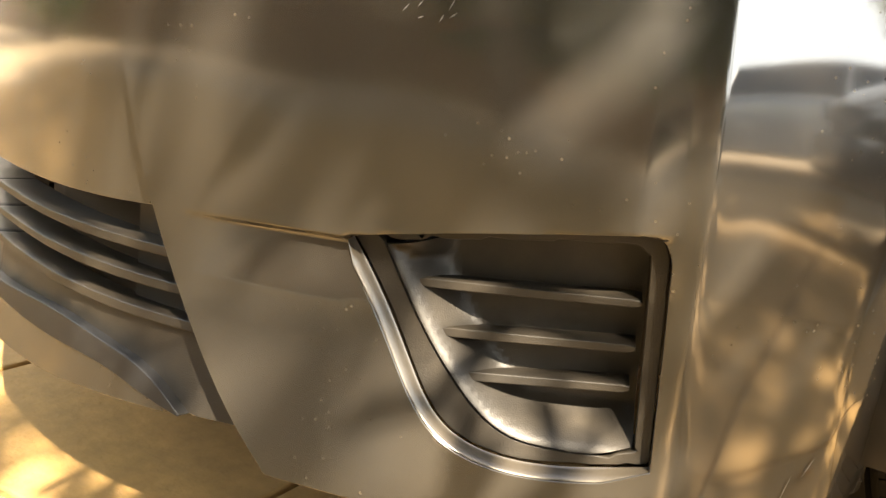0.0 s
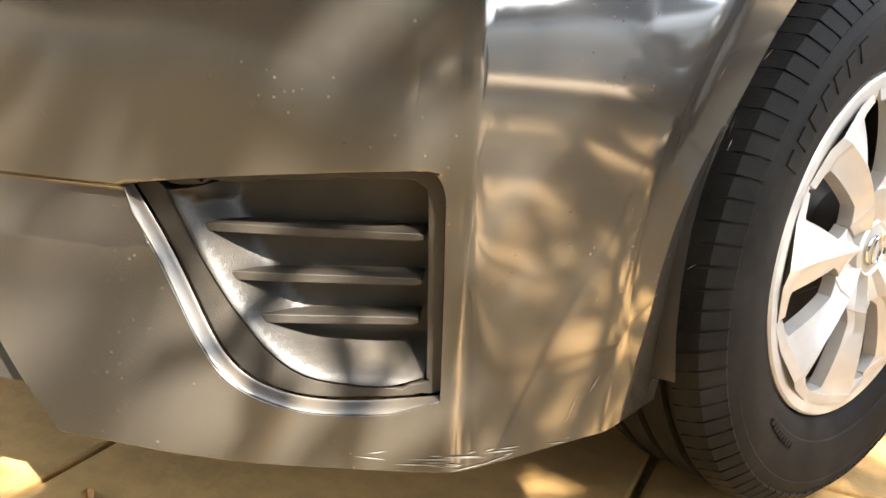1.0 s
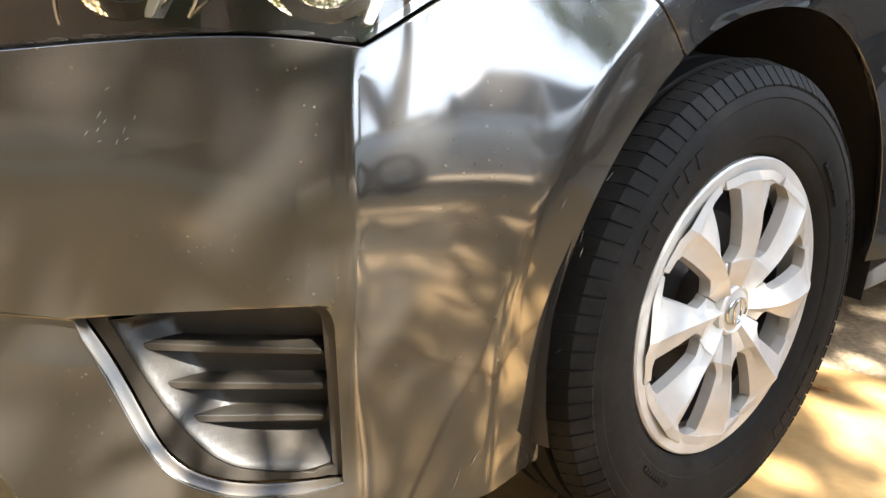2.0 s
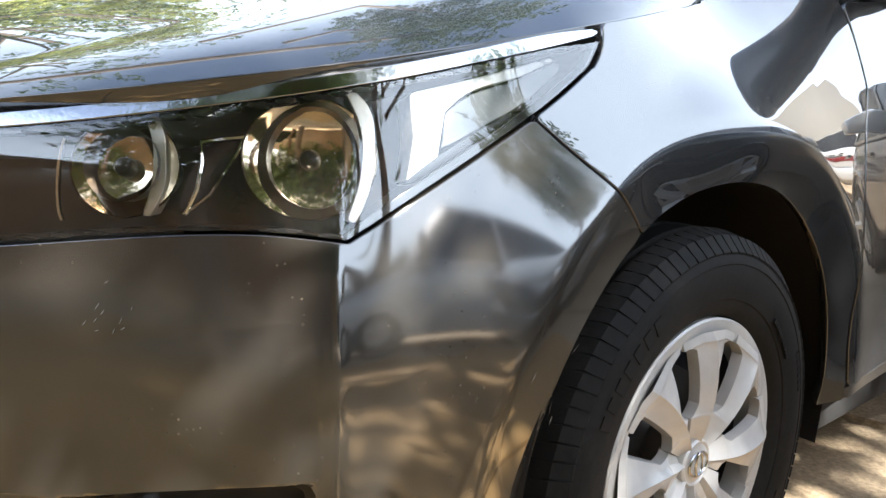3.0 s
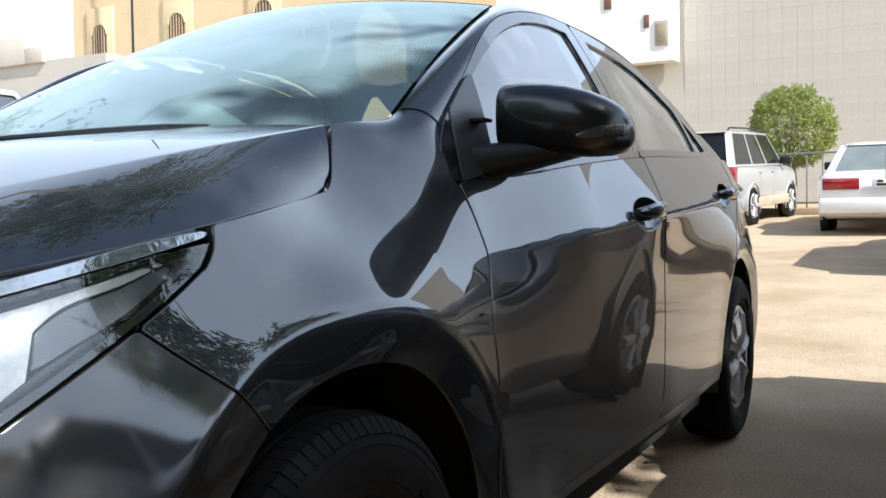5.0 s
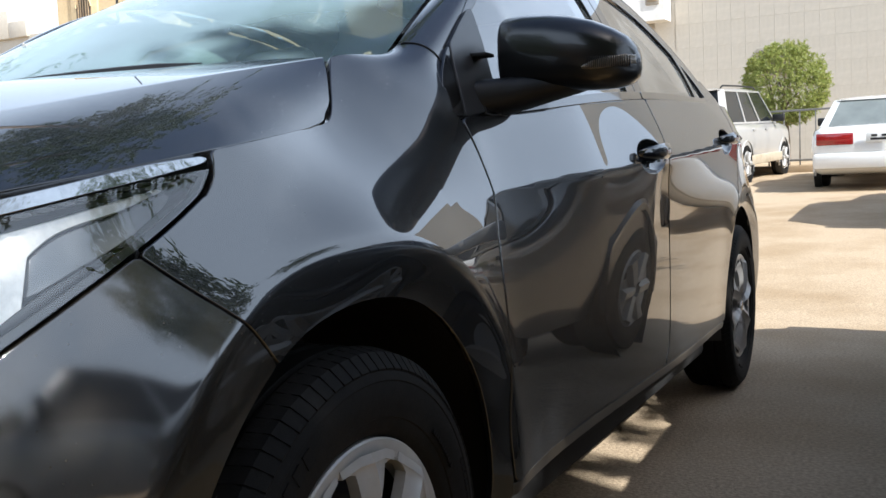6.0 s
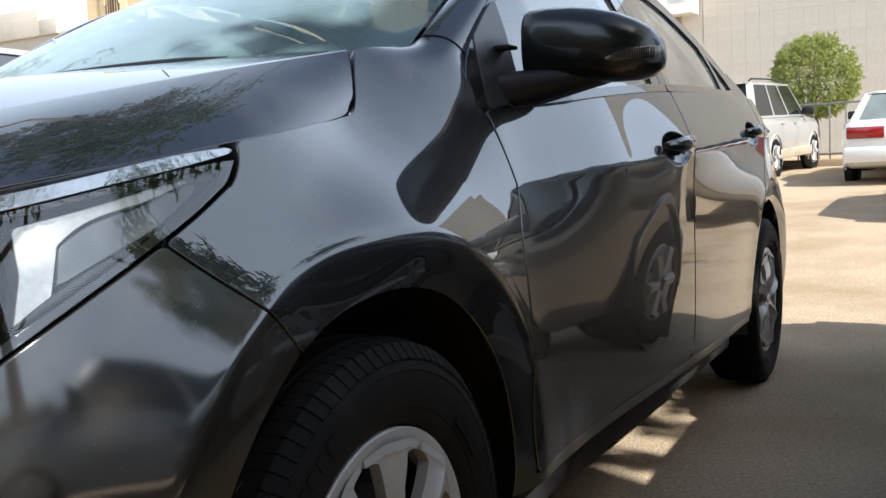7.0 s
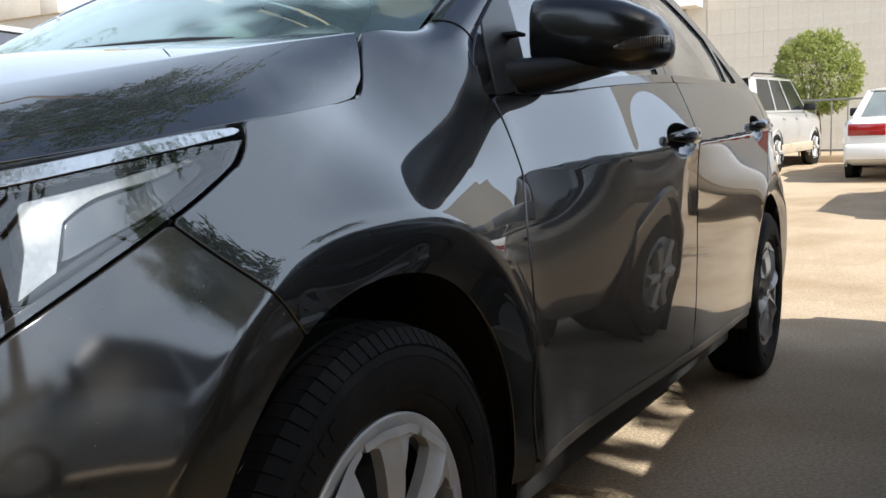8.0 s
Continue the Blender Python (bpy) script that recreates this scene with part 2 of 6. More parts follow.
# plan of the body at bumper height: from the nose round the corner, then along the side to the tail
PLAN_NOSE = [(0, -0.957), (0.20, -0.932), (0.40, -0.866), (0.56, -0.754), (0.68, -0.656), (0.789, -0.553)]
PLAN_SIDE = [(0.789, -0.553), (0.828, -0.44), (0.858, -0.30), (0.873, 0.0), (0.868, 0.5), (0.885, 1.4), (0.886, 2.2), (0.868, 2.9), (0.82, 3.3), (0.70, 3.53), (0.38, 3.64), (0, 3.665)]
nose_run, side_run = along(PLAN_NOSE), along(PLAN_SIDE)
plan = np.r_[nose_run[:-1], side_run]
S_CORNER = 0.004 * (len(nose_run) - 1)
PS = np.r_[0, np.cumsum(np.linalg.norm(np.diff(plan, axis=0), axis=1))]


def blurred(rows, sigma):
    k = np.arange(-40, 41)
    g = np.exp(-0.5 * (k * 0.004 / sigma) ** 2)
    g /= g.sum()
    pad = np.r_[rows[40:0:-1] * (-1, 1), rows, 2 * rows[-1] - rows[-2:-42:-1]]
    return np.stack([np.convolve(pad[:, i], g, "valid") for i in range(2)], 1)


PLAN_TIGHT, PLAN_ROUND = blurred(plan, 0.010), blurred(plan, 0.05)
NORM_ROUND = np.gradient(blurred(plan, 0.06), axis=0)
NORM_ROUND = np.stack([NORM_ROUND[:, 1], -NORM_ROUND[:, 0]], 1) / np.linalg.norm(NORM_ROUND, axis=1)[:, None]


def s_of_y(y):
    """Way along the plan at which the side is at y."""
    k = PS > S_CORNER - 0.02
    return np.interp(y, PLAN_TIGHT[k, 1], PS[k])


# how far the skin lies inside the plan, by height, at stations along it
LEVELS = (0.17, 0.28, 0.40, 0.55, 0.66, 0.77, 0.84, 0.92, 1.00, 1.09)
INSETS = (
    (0.0, (-0.02, 0.0, 0.0, -0.01, 0.0, 0.03, 0.08, 0.18, 0.3, 0.4)),
    (0.66, (-0.035, -0.012, 0.0, -0.01, -0.004, 0.02, 0.07, 0.15, 0.25, 0.35)),
    (S_CORNER, (-0.006, 0.0, -0.002, -0.004, 0.009, 0.027, 0.045, 0.085, 0.17, 0.28)),
    (s_of_y(-0.17), (0.05, 0.018, 0.004, 0.001, 0.0135, 0.043, 0.067, 0.09, 0.15, 0.25)),
    (s_of_y(0.10), (0.06, 0.03, 0.01, 0.0, 0.0, 0.016, 0.064, 0.125, 0.175, 0.24)),
    (s_of_y(0.50), (0.05, 0.012, 0.004, 0.003, 0.010, 0.032, 0.054, 0.076, 0.112, 0.20)),
    (s_of_y(1.0), (0.05, 0.010, 0.004, 0.005, 0.009, 0.013, 0.018, 0.036, 0.062, 0.10)),
    (s_of_y(1.5), (0.05, 0.011, 0.005, 0.005, 0.006, 0.007, 0.007, 0.014, 0.042, 0.08)),
    (s_of_y(2.5), (0.07, 0.03, 0.016, 0.007, 0.003, 0.003, 0.005, 0.008, 0.022, 0.06)),
    (s_of_y(3.2), (0.05, 0.02, 0.004, 0.0, 0.006, 0.030, 0.045, 0.064, 0.095, 0.15)),
    (PS[-1], (0.05, 0.02, 0.0, 0.0, 0.0, 0.01, 0.02, 0.03, 0.06, 0.11)),
)
INSET_S = np.array([a for a, _ in INSETS], float)
INSET_F = [spline(LEVELS, b) for _, b in INSETS]
ARCHES = ((0.03, 0.33, 0.365), (2.72, 0.335, 0.365))


def inset(s, z):
    cols = np.stack([f(z) for f in INSET_F], -1)
    k = np.clip(np.searchsorted(INSET_S, s, side="right") - 1, 0, len(INSET_S) - 2)
    take = lambda i: np.take_along_axis(cols, np.clip(i, 0, len(INSET_S) - 1)[..., None], -1)[..., 0]
    a, b, c, d = take(k - 1), take(k), take(k + 1), take(k + 2)
    q = (s - INSET_S[k]) / (INSET_S[k + 1] - INSET_S[k])
    q = np.clip(q, 0, 1)
    e = q * q * (3 - 2 * q)
    return b * (1 - e) + c * e


def body(s, z):
    """The lower body's skin: way along the plan and height."""
    s, z = np.broadcast_arrays(np.asarray(s, float), np.asarray(z, float))
    w = np.clip((z - 0.52) / 0.22, 0, 1)
    w = (w * w * (3 - 2 * w))[..., None]
    at = lambda tab: np.stack([np.interp(s, PS, tab[:, i]) for i in range(2)], -1)
    xy = at(PLAN_TIGHT) * (1 - w) + at(PLAN_ROUND) * w
    n = at(NORM_ROUND)
    xy = xy - n * inset(s, z)[..., None]
    # flared lips over the wheels
    for cy, cz, r in ARCHES:
        side = (xy[..., 0] > 0.7) * 1.0
        d = np.hypot(xy[..., 1] - cy, np.maximum(z, 0.30) - cz)
        over = d - (r + 0.076)
        rear = np.clip((d - 0.2) / 0.1, 0, 1)
        xy[..., 0] += side * rear * (0.27 * np.maximum(0.5 * (over - np.sqrt(over**2 + 0.009**2)), -0.085) + 0.008 * np.exp(-np.sqrt(np.clip(over, 0, None) ** 2 + 0.012**2) / 0.05))
    # shoulder crease along the doors
    y = xy[..., 1]
    zc = np.interp(y, (0.3, 0.5, 1.3, 2.4, 3.2), (0.80, 0.822, 0.868, 0.935, 0.96))
    fade = np.clip((y - 0.30) / 0.35, 0, 1) * np.clip((3.3 - y) / 0.4, 0, 1) * (xy[..., 0] > 0.6)
    xy[..., 0] += 0.010 * fade * np.exp(-np.sqrt((z - zc) ** 2 + 0.006**2) / 0.045)
    return np.concatenate([xy, z[..., None]], -1)


# side windows lean inwards over the belt
def glasshouse(y, z):
    y, z = np.broadcast_arrays(np.asarray(y, float), np.asarray(z, float))
    belt = np.interp(y, (0.3, 0.5, 0.8, 1.25, 2.6, 3.3), (0.735, 0.747, 0.79, 0.822, 0.825, 0.79))
    h = z - 1.0
    x = belt - 0.33 * h - 0.40 * np.clip(h, 0, None) ** 2
    return np.stack([x, y, z], -1)


# bonnet: from its edge over a crease to the middle
B_T = (0, 0.2, 0.42, 0.62, 0.85, 1.0)
B_EDGE = spline(B_T, [(0.36, -0.84, 0.775), (0.58, -0.705, 0.802), (0.735, -0.535, 0.832), (0.778, -0.34, 0.862), (0.777, -0.10, 0.898), (0.742, 0.115, 0.928)])
B_CREASE = spline(B_T, [(0.34, -0.80, 0.80), (0.49, -0.64, 0.849), (0.575, -0.44, 0.903), (0.617, -0.23, 0.949), (0.652, 0.01, 0.998), (0.672, 0.21, 1.036)])
B_MID = spline(B_T, [(0, -0.90, 0.815), (0, -0.68, 0.885), (0, -0.44, 0.94), (0, -0.2, 0.985), (0, 0.06, 1.025), (0, 0.26, 1.052)])


def bonnet(t, w):
    """t from nose to windscreen; w 0 at the edge, 1 at the crease, 2 in the middle."""
    t, w = np.broadcast_arrays(np.asarray(t, float), np.asarray(w, float))
    e, k, m = B_EDGE(t), B_CREASE(t), B_MID(t)
    e, k, m = np.asarray(e), np.asarray(k), np.asarray(m)
    q = np.clip(w, 0, 1)[..., None]
    ctrl = e * 0.5 + k * 0.5 + np.stack([0.010 + 0 * t, 0 * t, 0.010 + 0 * t], -1)
    a = (1 - q) ** 2 * e + 2 * q * (1 - q) * ctrl + q**2 * k
    q = np.clip(w - 1, 0, 1)[..., None]
    c2 = k * 0.45 + m * 0.55
    c2 = np.concatenate([c2[..., :2], np.maximum(m[..., 2], k[..., 2])[..., None] + 0.012], -1)
    b = (1 - q) ** 2 * k + 2 * q * (1 - q) * c2 + q**2 * m
    return np.where(w[..., None] <= 1, a, b)


# windscreen and roof
def windscreen(u, v):
    """u 0 in the middle to 1 at the pillar, v 0 at the foot to 1 at the roof."""
    u, v = np.broadcast_arrays(np.asarray(u, float), np.asarray(v, float))
    foot = np.stack([0.672 * u, 0.23 + 0.215 * np.abs(u) ** 2.2, 1.055 + 0.03 * u**2], -1)
    head = np.stack([0.555 * u, 0.985 + 0.12 * np.abs(u) ** 2.2, 1.443 - 0.036 * u**2], -1)
    p = foot + (head - foot) * v[..., None]
    out = np.stack([0 * u, -0.30 + 0 * u, 0.55 + 0 * u], -1) * (0.10 * v * (1 - v))[..., None]
    return p + out


def roof(u, v):
    """u 0 in the middle to 1 at the rail, v 0 over the windscreen to 1 over the rear window."""
    u, v = np.broadcast_arrays(np.asarray(u, float), np.asarray(v, float))
    y0, y1 = 0.985 + 0.12 * np.abs(u) ** 2.2, 2.36 - 0.10 * u**2
    y = y0 + (y1 - y0) * v
    zc = 1.443 + 0.052 * 4 * v * (1 - v) * 0.55 - 0.012 * v
    x = u * (0.555 + 0.062 * np.sin(np.pi * np.clip(v, 0, 1)) ** 0.8 - 0.01 * v)
    return np.stack([x, y, zc - 0.036 * u**2 - 0.022 * np.clip((np.abs(u) - 0.86) / 0.14, 0, 1) ** 2 * np.clip(v * 4, 0, 1)], -1)
# ---- end of surfaces ----

# ---- mesh tools ----
def mesh_object(name, verts, faces, mat, parent=None, label="", normals=None, smooth=True, sharp=None):
    me = bpy.data.meshes.new(name)
    me.from_pydata([tuple(map(float, v)) for v in verts], [], [tuple(map(int, f)) for f in faces])
    me.materials.append(mat)
    if smooth:
        me.polygons.foreach_set("use_smooth", [True] * len(me.polygons))
    if sharp:
        me.set_sharp_from_angle(angle=radians(sharp))
    me.validate()
    if normals is not None:
        me.normals_split_custom_set_from_vertices([tuple(map(float, v)) for v in normals])
    me.update()
    ob = new(name, me)
    if parent:
        ob.parent = parent
    if label:
        tagged(ob, label)
    return ob


def part(name, bm, mat, parent=None, label="", sharp=35, smooth=True):
    """Links a bmesh as one mesh object under a thing or a part."""
    me = bpy.data.meshes.new(name)
    bm.normal_update()
    bm.to_mesh(me)
    bm.free()
    me.materials.append(mat)
    if smooth:
        me.polygons.foreach_set("use_smooth", [True] * len(me.polygons))
        me.set_sharp_from_angle(angle=radians(sharp))
    me.update()
    ob = new(name, me)
    if parent:
        ob.parent = parent
    if label:
        tagged(ob, label)
    return ob


def thing(name, label, category, group="", at=None, kind=""):
    ob = new(name)
    ob.empty_display_size = 0.1
    if at is not None:
        ob.matrix_world = at
    return tagged(ob, label, category, group, kind)


def box(bm, lo, hi, bevel=0.0, m=None):
    r = bmesh.ops.create_cube(bm, size=1)
    lo, hi = Vector(lo), Vector(hi)
    vs = r["verts"]
    for v in vs:
        v.co = Vector([(lo[i] + hi[i]) / 2 + v.co[i] * (hi[i] - lo[i]) for i in range(3)])
    if bevel:
        es = list({e for v in vs for e in v.link_edges})
        vs = [v for v in bmesh.ops.bevel(bm, geom=es, offset=bevel, segments=2, affect="EDGES", profile=0.5)["verts"]]
    if m:
        bmesh.ops.transform(bm, matrix=m, verts=list(set(vs)))
    return vs


def boxed(name, lo, hi, mat, parent=None, label="", bevel=0.0, m=None):
    bm = bmesh.new()
    box(bm, lo, hi, bevel, m)
    return part(name, bm, mat, parent, label)


def tube(bm, points, radius, sides=8, cap=True):
    """A round bar along points; radius may be a list."""
    pts = [Vector(p) for p in points]
    rad = radius if isinstance(radius, (list, tuple)) else [radius] * len(pts)
    rings = []
    for i, p in enumerate(pts):
        d = (pts[min(i + 1, len(pts) - 1)] - pts[max(i - 1, 0)]).normalized()
        a = d.orthogonal().normalized() if i == 0 else (a - d * a.dot(d)).normalized()
        b = d.cross(a)
        rings.append([bm.verts.new(p + (a * math.cos(k * 2 * math.pi / sides) + b * math.sin(k * 2 * math.pi / sides)) * rad[i]) for k in range(sides)])
    for r, q in zip(rings, rings[1:]):
        for k in range(sides):
            bm.faces.new((r[k], r[(k + 1) % sides], q[(k + 1) % sides], q[k]))
    if cap:
        bm.faces.new(rings[0][::-1])
        bm.faces.new(rings[-1])


def lathe(bm, profile, sides=64, m=None):
    """Turns a profile of (along, radius) pairs about the x axis."""
    rings = []
    for a, r in profile:
        rings.append([bm.verts.new((a, r * math.cos(k * 2 * math.pi / sides), r * math.sin(k * 2 * math.pi / sides))) for k in range(sides)])
    fs = []
    for r, q in zip(rings, rings[1:]):
        for k in range(sides):
            fs.append(bm.faces.new((r[k], r[(k + 1) % sides], q[(k + 1) % sides], q[k])))
    if m:
        bmesh.ops.transform(bm, matrix=m, verts=[v for r in rings for v in r])
    return rings


def path2(*runs, step=0.006):
    """A closed outline from runs of points: 'c' runs are smooth curves, 'l' runs straight lines."""
    out = []
    for kind, pts in runs:
        pts = np.asarray(pts, float)
        if kind == "c" and len(pts) > 2:
            pts = along(pts, step)
        out.append(pts)
    ring = np.concatenate(out)
    keep = np.r_[True, np.linalg.norm(np.diff(ring, axis=0), axis=1) > 1e-4]
    ring = ring[keep]
    if np.linalg.norm(ring[0] - ring[-1]) < 1e-4:
        ring = ring[:-1]
    return ring


def signed(points, ring):
    """Signed distance of points to a closed outline, negative inside."""
    a, b = ring, np.roll(ring, -1, axis=0)
    best, cross = np.full(len(points), 9e9), np.zeros(len(points), int)
    for p, q in zip(a, b):
        e = q - p
        w = points - p
        t = np.clip(w @ e / (e @ e + 1e-18), 0, 1)
        best = np.minimum(best, ((w - t[:, None] * e) ** 2).sum(1))
        up = (p[1] > points[:, 1]) != (q[1] > points[:, 1])
        if up.any():
            xs = p[0] + (points[:, 1] - p[1]) / (q[1] - p[1] + 1e-18) * e[0]
            cross += up & (points[:, 0] < xs)
    return np.sqrt(best) * np.where(cross % 2 == 1, -1, 1)


def skin(name, surf, outline, step, mat, parent=None, label="", holes=(), depth=0.014, offset=0.0, mirror=False, lift=None, gap=0.2):
    """A panel cut out of a design surface along an outline in its two parameters, with holes and with edges turned inwards."""
    da, db = step
    sc = np.array([1 / da, 1 / db])
    ring = outline * sc
    holes = [h * sc for h in holes]
    lo, hi = np.floor(ring.min(0)) - 1, np.ceil(ring.max(0)) + 1
    na, nb = (hi - lo).astype(int) + 1
    A, B = np.meshgrid(np.arange(na) + lo[0], np.arange(nb) + lo[1], indexing="ij")
    P = np.stack([A.ravel(), B.ravel()], 1)
    # corners of the outlines take the nearest grid points
    for r in (ring, *holes):
        d0, d1 = r - np.roll(r, 1, axis=0), np.roll(r, -1, axis=0) - r
        ang = np.abs(np.angle((d1[:, 0] + 1j * d1[:, 1]) / (d0[:, 0] + 1j * d0[:, 1] + 1e-12)))
        for p in r[ang > 0.45]:
            i, j = np.round(p - lo).astype(int)
            if 0 <= i < na and 0 <= j < nb:
                P[i * nb + j] = p
    d = signed(P, ring)
    for h in holes:
        d = np.maximum(d, -signed(P, h))
    if depth:
        d = d + gap
    d[np.abs(d) < 0.03] = 0.0
    verts, index, faces = [], {}, []

    def corner(i):
        if i not in index:
            index[i] = len(verts)
            verts.append(P[i])
        return index[i]

    def cut(i, j):
        k = (min(i, j), max(i, j))
        if k not in index:
            t = d[i] / (d[i] - d[j])
            index[k] = len(verts)
            verts.append(P[i] + t * (P[j] - P[i]))
        return index[k]

    D = d.reshape(na, nb)
    busy = (np.minimum.reduce([D[:-1, :-1], D[1:, :-1], D[1:, 1:], D[:-1, 1:]]) < 0)
    for i, j in np.argwhere(busy):
        q = (i * nb + j, (i + 1) * nb + j, (i + 1) * nb + j + 1, i * nb + j + 1)
        f = []
        for k in range(4):
            a, b = q[k], q[(k + 1) % 4]
            if d[a] <= 0:
                f.append(corner(a))
            if d[a] * d[b] < 0:
                f.append(cut(a, b))
        if len(f) >= 3:
            faces.append(f)
    V = np.array(verts) / sc
    eps = np.array([da, db]) * 0.3
    X = surf(V[:, 0], V[:, 1])

    def facing(at):
        n = np.cross(at(V[:, 0] + eps[0], V[:, 1]) - at(V[:, 0] - eps[0], V[:, 1]), at(V[:, 0], V[:, 1] + eps[1]) - at(V[:, 0], V[:, 1] - eps[1]))
        return n / (np.linalg.norm(n, axis=1)[:, None] + 1e-12)

    N = facing(surf)
    off = offset if lift is None else offset + lift(V[:, 0], V[:, 1])
    X = X + N * (np.reshape(off, (-1, 1)) if lift is not None else offset)
    if lift is not None:
        flat = N
        N = facing(lambda a, b: surf(a, b) + flat * lift(a, b)[:, None])
    if depth:
        seen = {}
        for f in faces:
            for a, b in zip(f, f[1:] + f[:1]):
                seen[(a, b)] = seen.get((a, b), 0) + 1
        rim = [(a, b) for a, b in seen if (b, a) not in seen]
        X, N = list(X), list(N)
        top, low = {}, {}
        out = {}
        for a, b in rim:
            e = X[b] - X[a]
            o = np.cross(e, N[a])
            out[a] = out.get(a, 0) + o
            out[b] = out.get(b, 0) + o
        for a in out:
            o = out[a] / (np.linalg.norm(out[a]) + 1e-12)
            # a softened arris, then the turned edge
            top[a] = len(X)
            X.append(X[a] - N[a] * 0.0016 + o * 0.0012)
            N.append((o + N[a] * 0.35) / np.linalg.norm(o + N[a] * 0.35))
            low[a] = len(X)
            X.append(X[a] - N[a] * depth)
            N.append(o if depth > 0 else -o)
            if depth < 0:
                X[top[a]], N[top[a]] = X[a] + N[a] * 0.0005, -o
        for a, b in rim:
            faces.append([b, a, top[a], top[b]])
            faces.append([top[b], top[a], low[a], low[b]])
        X, N = np.array(X), np.array(N)
    if mirror:
        X, N = X * (-1, 1, 1), N * (-1, 1, 1)
        faces = [f[::-1] for f in faces]
    return mesh_object(name, X, faces, mat, parent, label, normals=N)

# ---- the grey saloon ----
def SY(*yz):
    """(y, z) pairs on the flank as (way along the plan, z)."""
    return [(float(s_of_y(y)), z) for y, z in yz]


def arch_arc(k, a0, a1, n=26, grow=0.0):
    """Points of a wheel opening from angle a0 to a1 (degrees from the tail, upwards)."""
    cy, cz, r = ARCHES[k]
    return SY(*[(cy + (r + grow) * math.cos(radians(a)), cz + (r + grow) * math.sin(radians(a))) for a in np.linspace(a0, a1, n)])


def bonnet_all(t, w):
    w = np.asarray(w, float)
    p = bonnet(t, np.where(w > 2, 4 - w, w))
    p[..., 0] *= np.where(np.broadcast_to(w, p[..., 0].shape) > 2, -1, 1)
    return p


BELT = spline((0.40, 0.60, 0.84, 1.23, 1.6, 2.04, 2.5, 3.0), (0.946, 0.961, 0.985, 1.022, 1.046, 1.064, 1.078, 1.085))
FRAME_LINE = spline((0, 0.3, 0.62, 0.85, 1.1, 1.5, 1.85, 2.1), [(0.492, 1.056), (0.693, 1.208), (0.906, 1.330), (1.13, 1.389), (1.417, 1.412), (1.83, 1.395), (2.15, 1.31), (2.42, 1.165)])


def frame_line(a):
    yz = FRAME_LINE(a)
    return glasshouse(yz[..., 0], yz[..., 1])


def pillar(a, b):
    """Front pillar and roof rail: a along from its foot, b from the windscreen and roof (0) to the door frame (1)."""
    a, b = np.broadcast_arrays(np.asarray(a, float), np.asarray(b, float))
    v = np.clip(a / 0.85, -0.2, 1)
    w = np.clip((a - 0.85) / 1.25, 0, 1)
    one = np.ones_like(a)
    p = np.where((a < 0.85)[..., None], windscreen(one, v), roof(one, w))
    q = frame_line(a)
    out = np.stack([0.55 * one, -0.25 * one, 0.6 * one], -1) * (0.016 * 4 * b * (1 - b) * (1 - 0.5 * np.clip(a, 0, 1)))[..., None]
    return p + (q - p) * b[..., None] + out


def rear_screen(u, v):
    u, v = np.broadcast_arrays(np.asarray(u, float), np.asarray(v, float))
    a = roof(u, np.ones_like(u))
    b = np.stack([0.66 * u, 3.02 - 0.12 * u**2, 1.075 - 0.01 * u**2], -1)
    return a + (b - a) * v[..., None] + np.stack([0 * u, 0 * u, 0.03 * 4 * v * (1 - v)], -1)


def boot(u, v):
    u, v = np.broadcast_arrays(np.asarray(u, float), np.asarray(v, float))
    a = np.stack([0.72 * u, 2.96 - 0.2 * u**2, 1.07 - 0.015 * u**2], -1)
    b = np.stack([0.76 * u, 3.62 - 0.22 * u**4, 1.03 - 0.05 * u**4], -1)
    return a + (b - a) * v[..., None] + np.stack([0 * u, 0 * u, 0.02 * 4 * v * (1 - v)], -1)


car = thing("saloon_car", "dark grey metallic saloon car with dusty paint, parked on tan paving", "car")

# outlines on the lower body: way along the plan, height
HL_LOW = [(0.36, 0.645), (0.592, 0.657), (0.68, 0.667), (0.76, 0.674), (0.841, 0.676), (0.924, 0.669)]
HL_SIDE = [(0.924, 0.669), (0.979, 0.698), (1.044, 0.732), (1.146, 0.780), (1.215, 0.812), (1.262, 0.836)]
HL_TOP = [(1.290, 0.884), (1.20, 0.8745), (1.10, 0.858), (1.0, 0.841), (0.92, 0.829), (0.80, 0.812), (0.69, 0.797), (0.50, 0.776), (0.36, 0.765)]
LIP = [(0.0, 0.200), (0.35, 0.196), (0.581, 0.188), (0.683, 0.186), (0.821, 0.182), (0.904, 0.184), (0.964, 0.190), (1.053, 0.197), (1.166, 0.193)]
NOSE_CREASE = [(0.398, 0.64), (0.40, 0.58), (0.408, 0.528), (0.423, 0.446), (0.438, 0.397), (0.484, 0.307), (0.551, 0.219), (0.583, 0.188)]
SEAM = SY((-0.156, 0.647), (-0.206, 0.695), (-0.268, 0.740), (-0.322, 0.780))
FRONT_ARCH = SY((-0.318, 0.193), (-0.328, 0.27)) + arch_arc(0, 180, 122)
FOG = path2(("c", [(0.632, 0.402), (0.721, 0.4185), (0.811, 0.430), (0.870, 0.4365)]), ("c", [(0.870, 0.4365), (0.886, 0.431), (0.8925, 0.416)]), ("c", [(0.8925, 0.416), (0.896, 0.34), (0.900, 0.248)]), ("c", [(0.900, 0.248), (0.835, 0.2385), (0.772, 0.2415), (0.732, 0.2585), (0.695, 0.306), (0.668, 0.351), (0.632, 0.402)]))
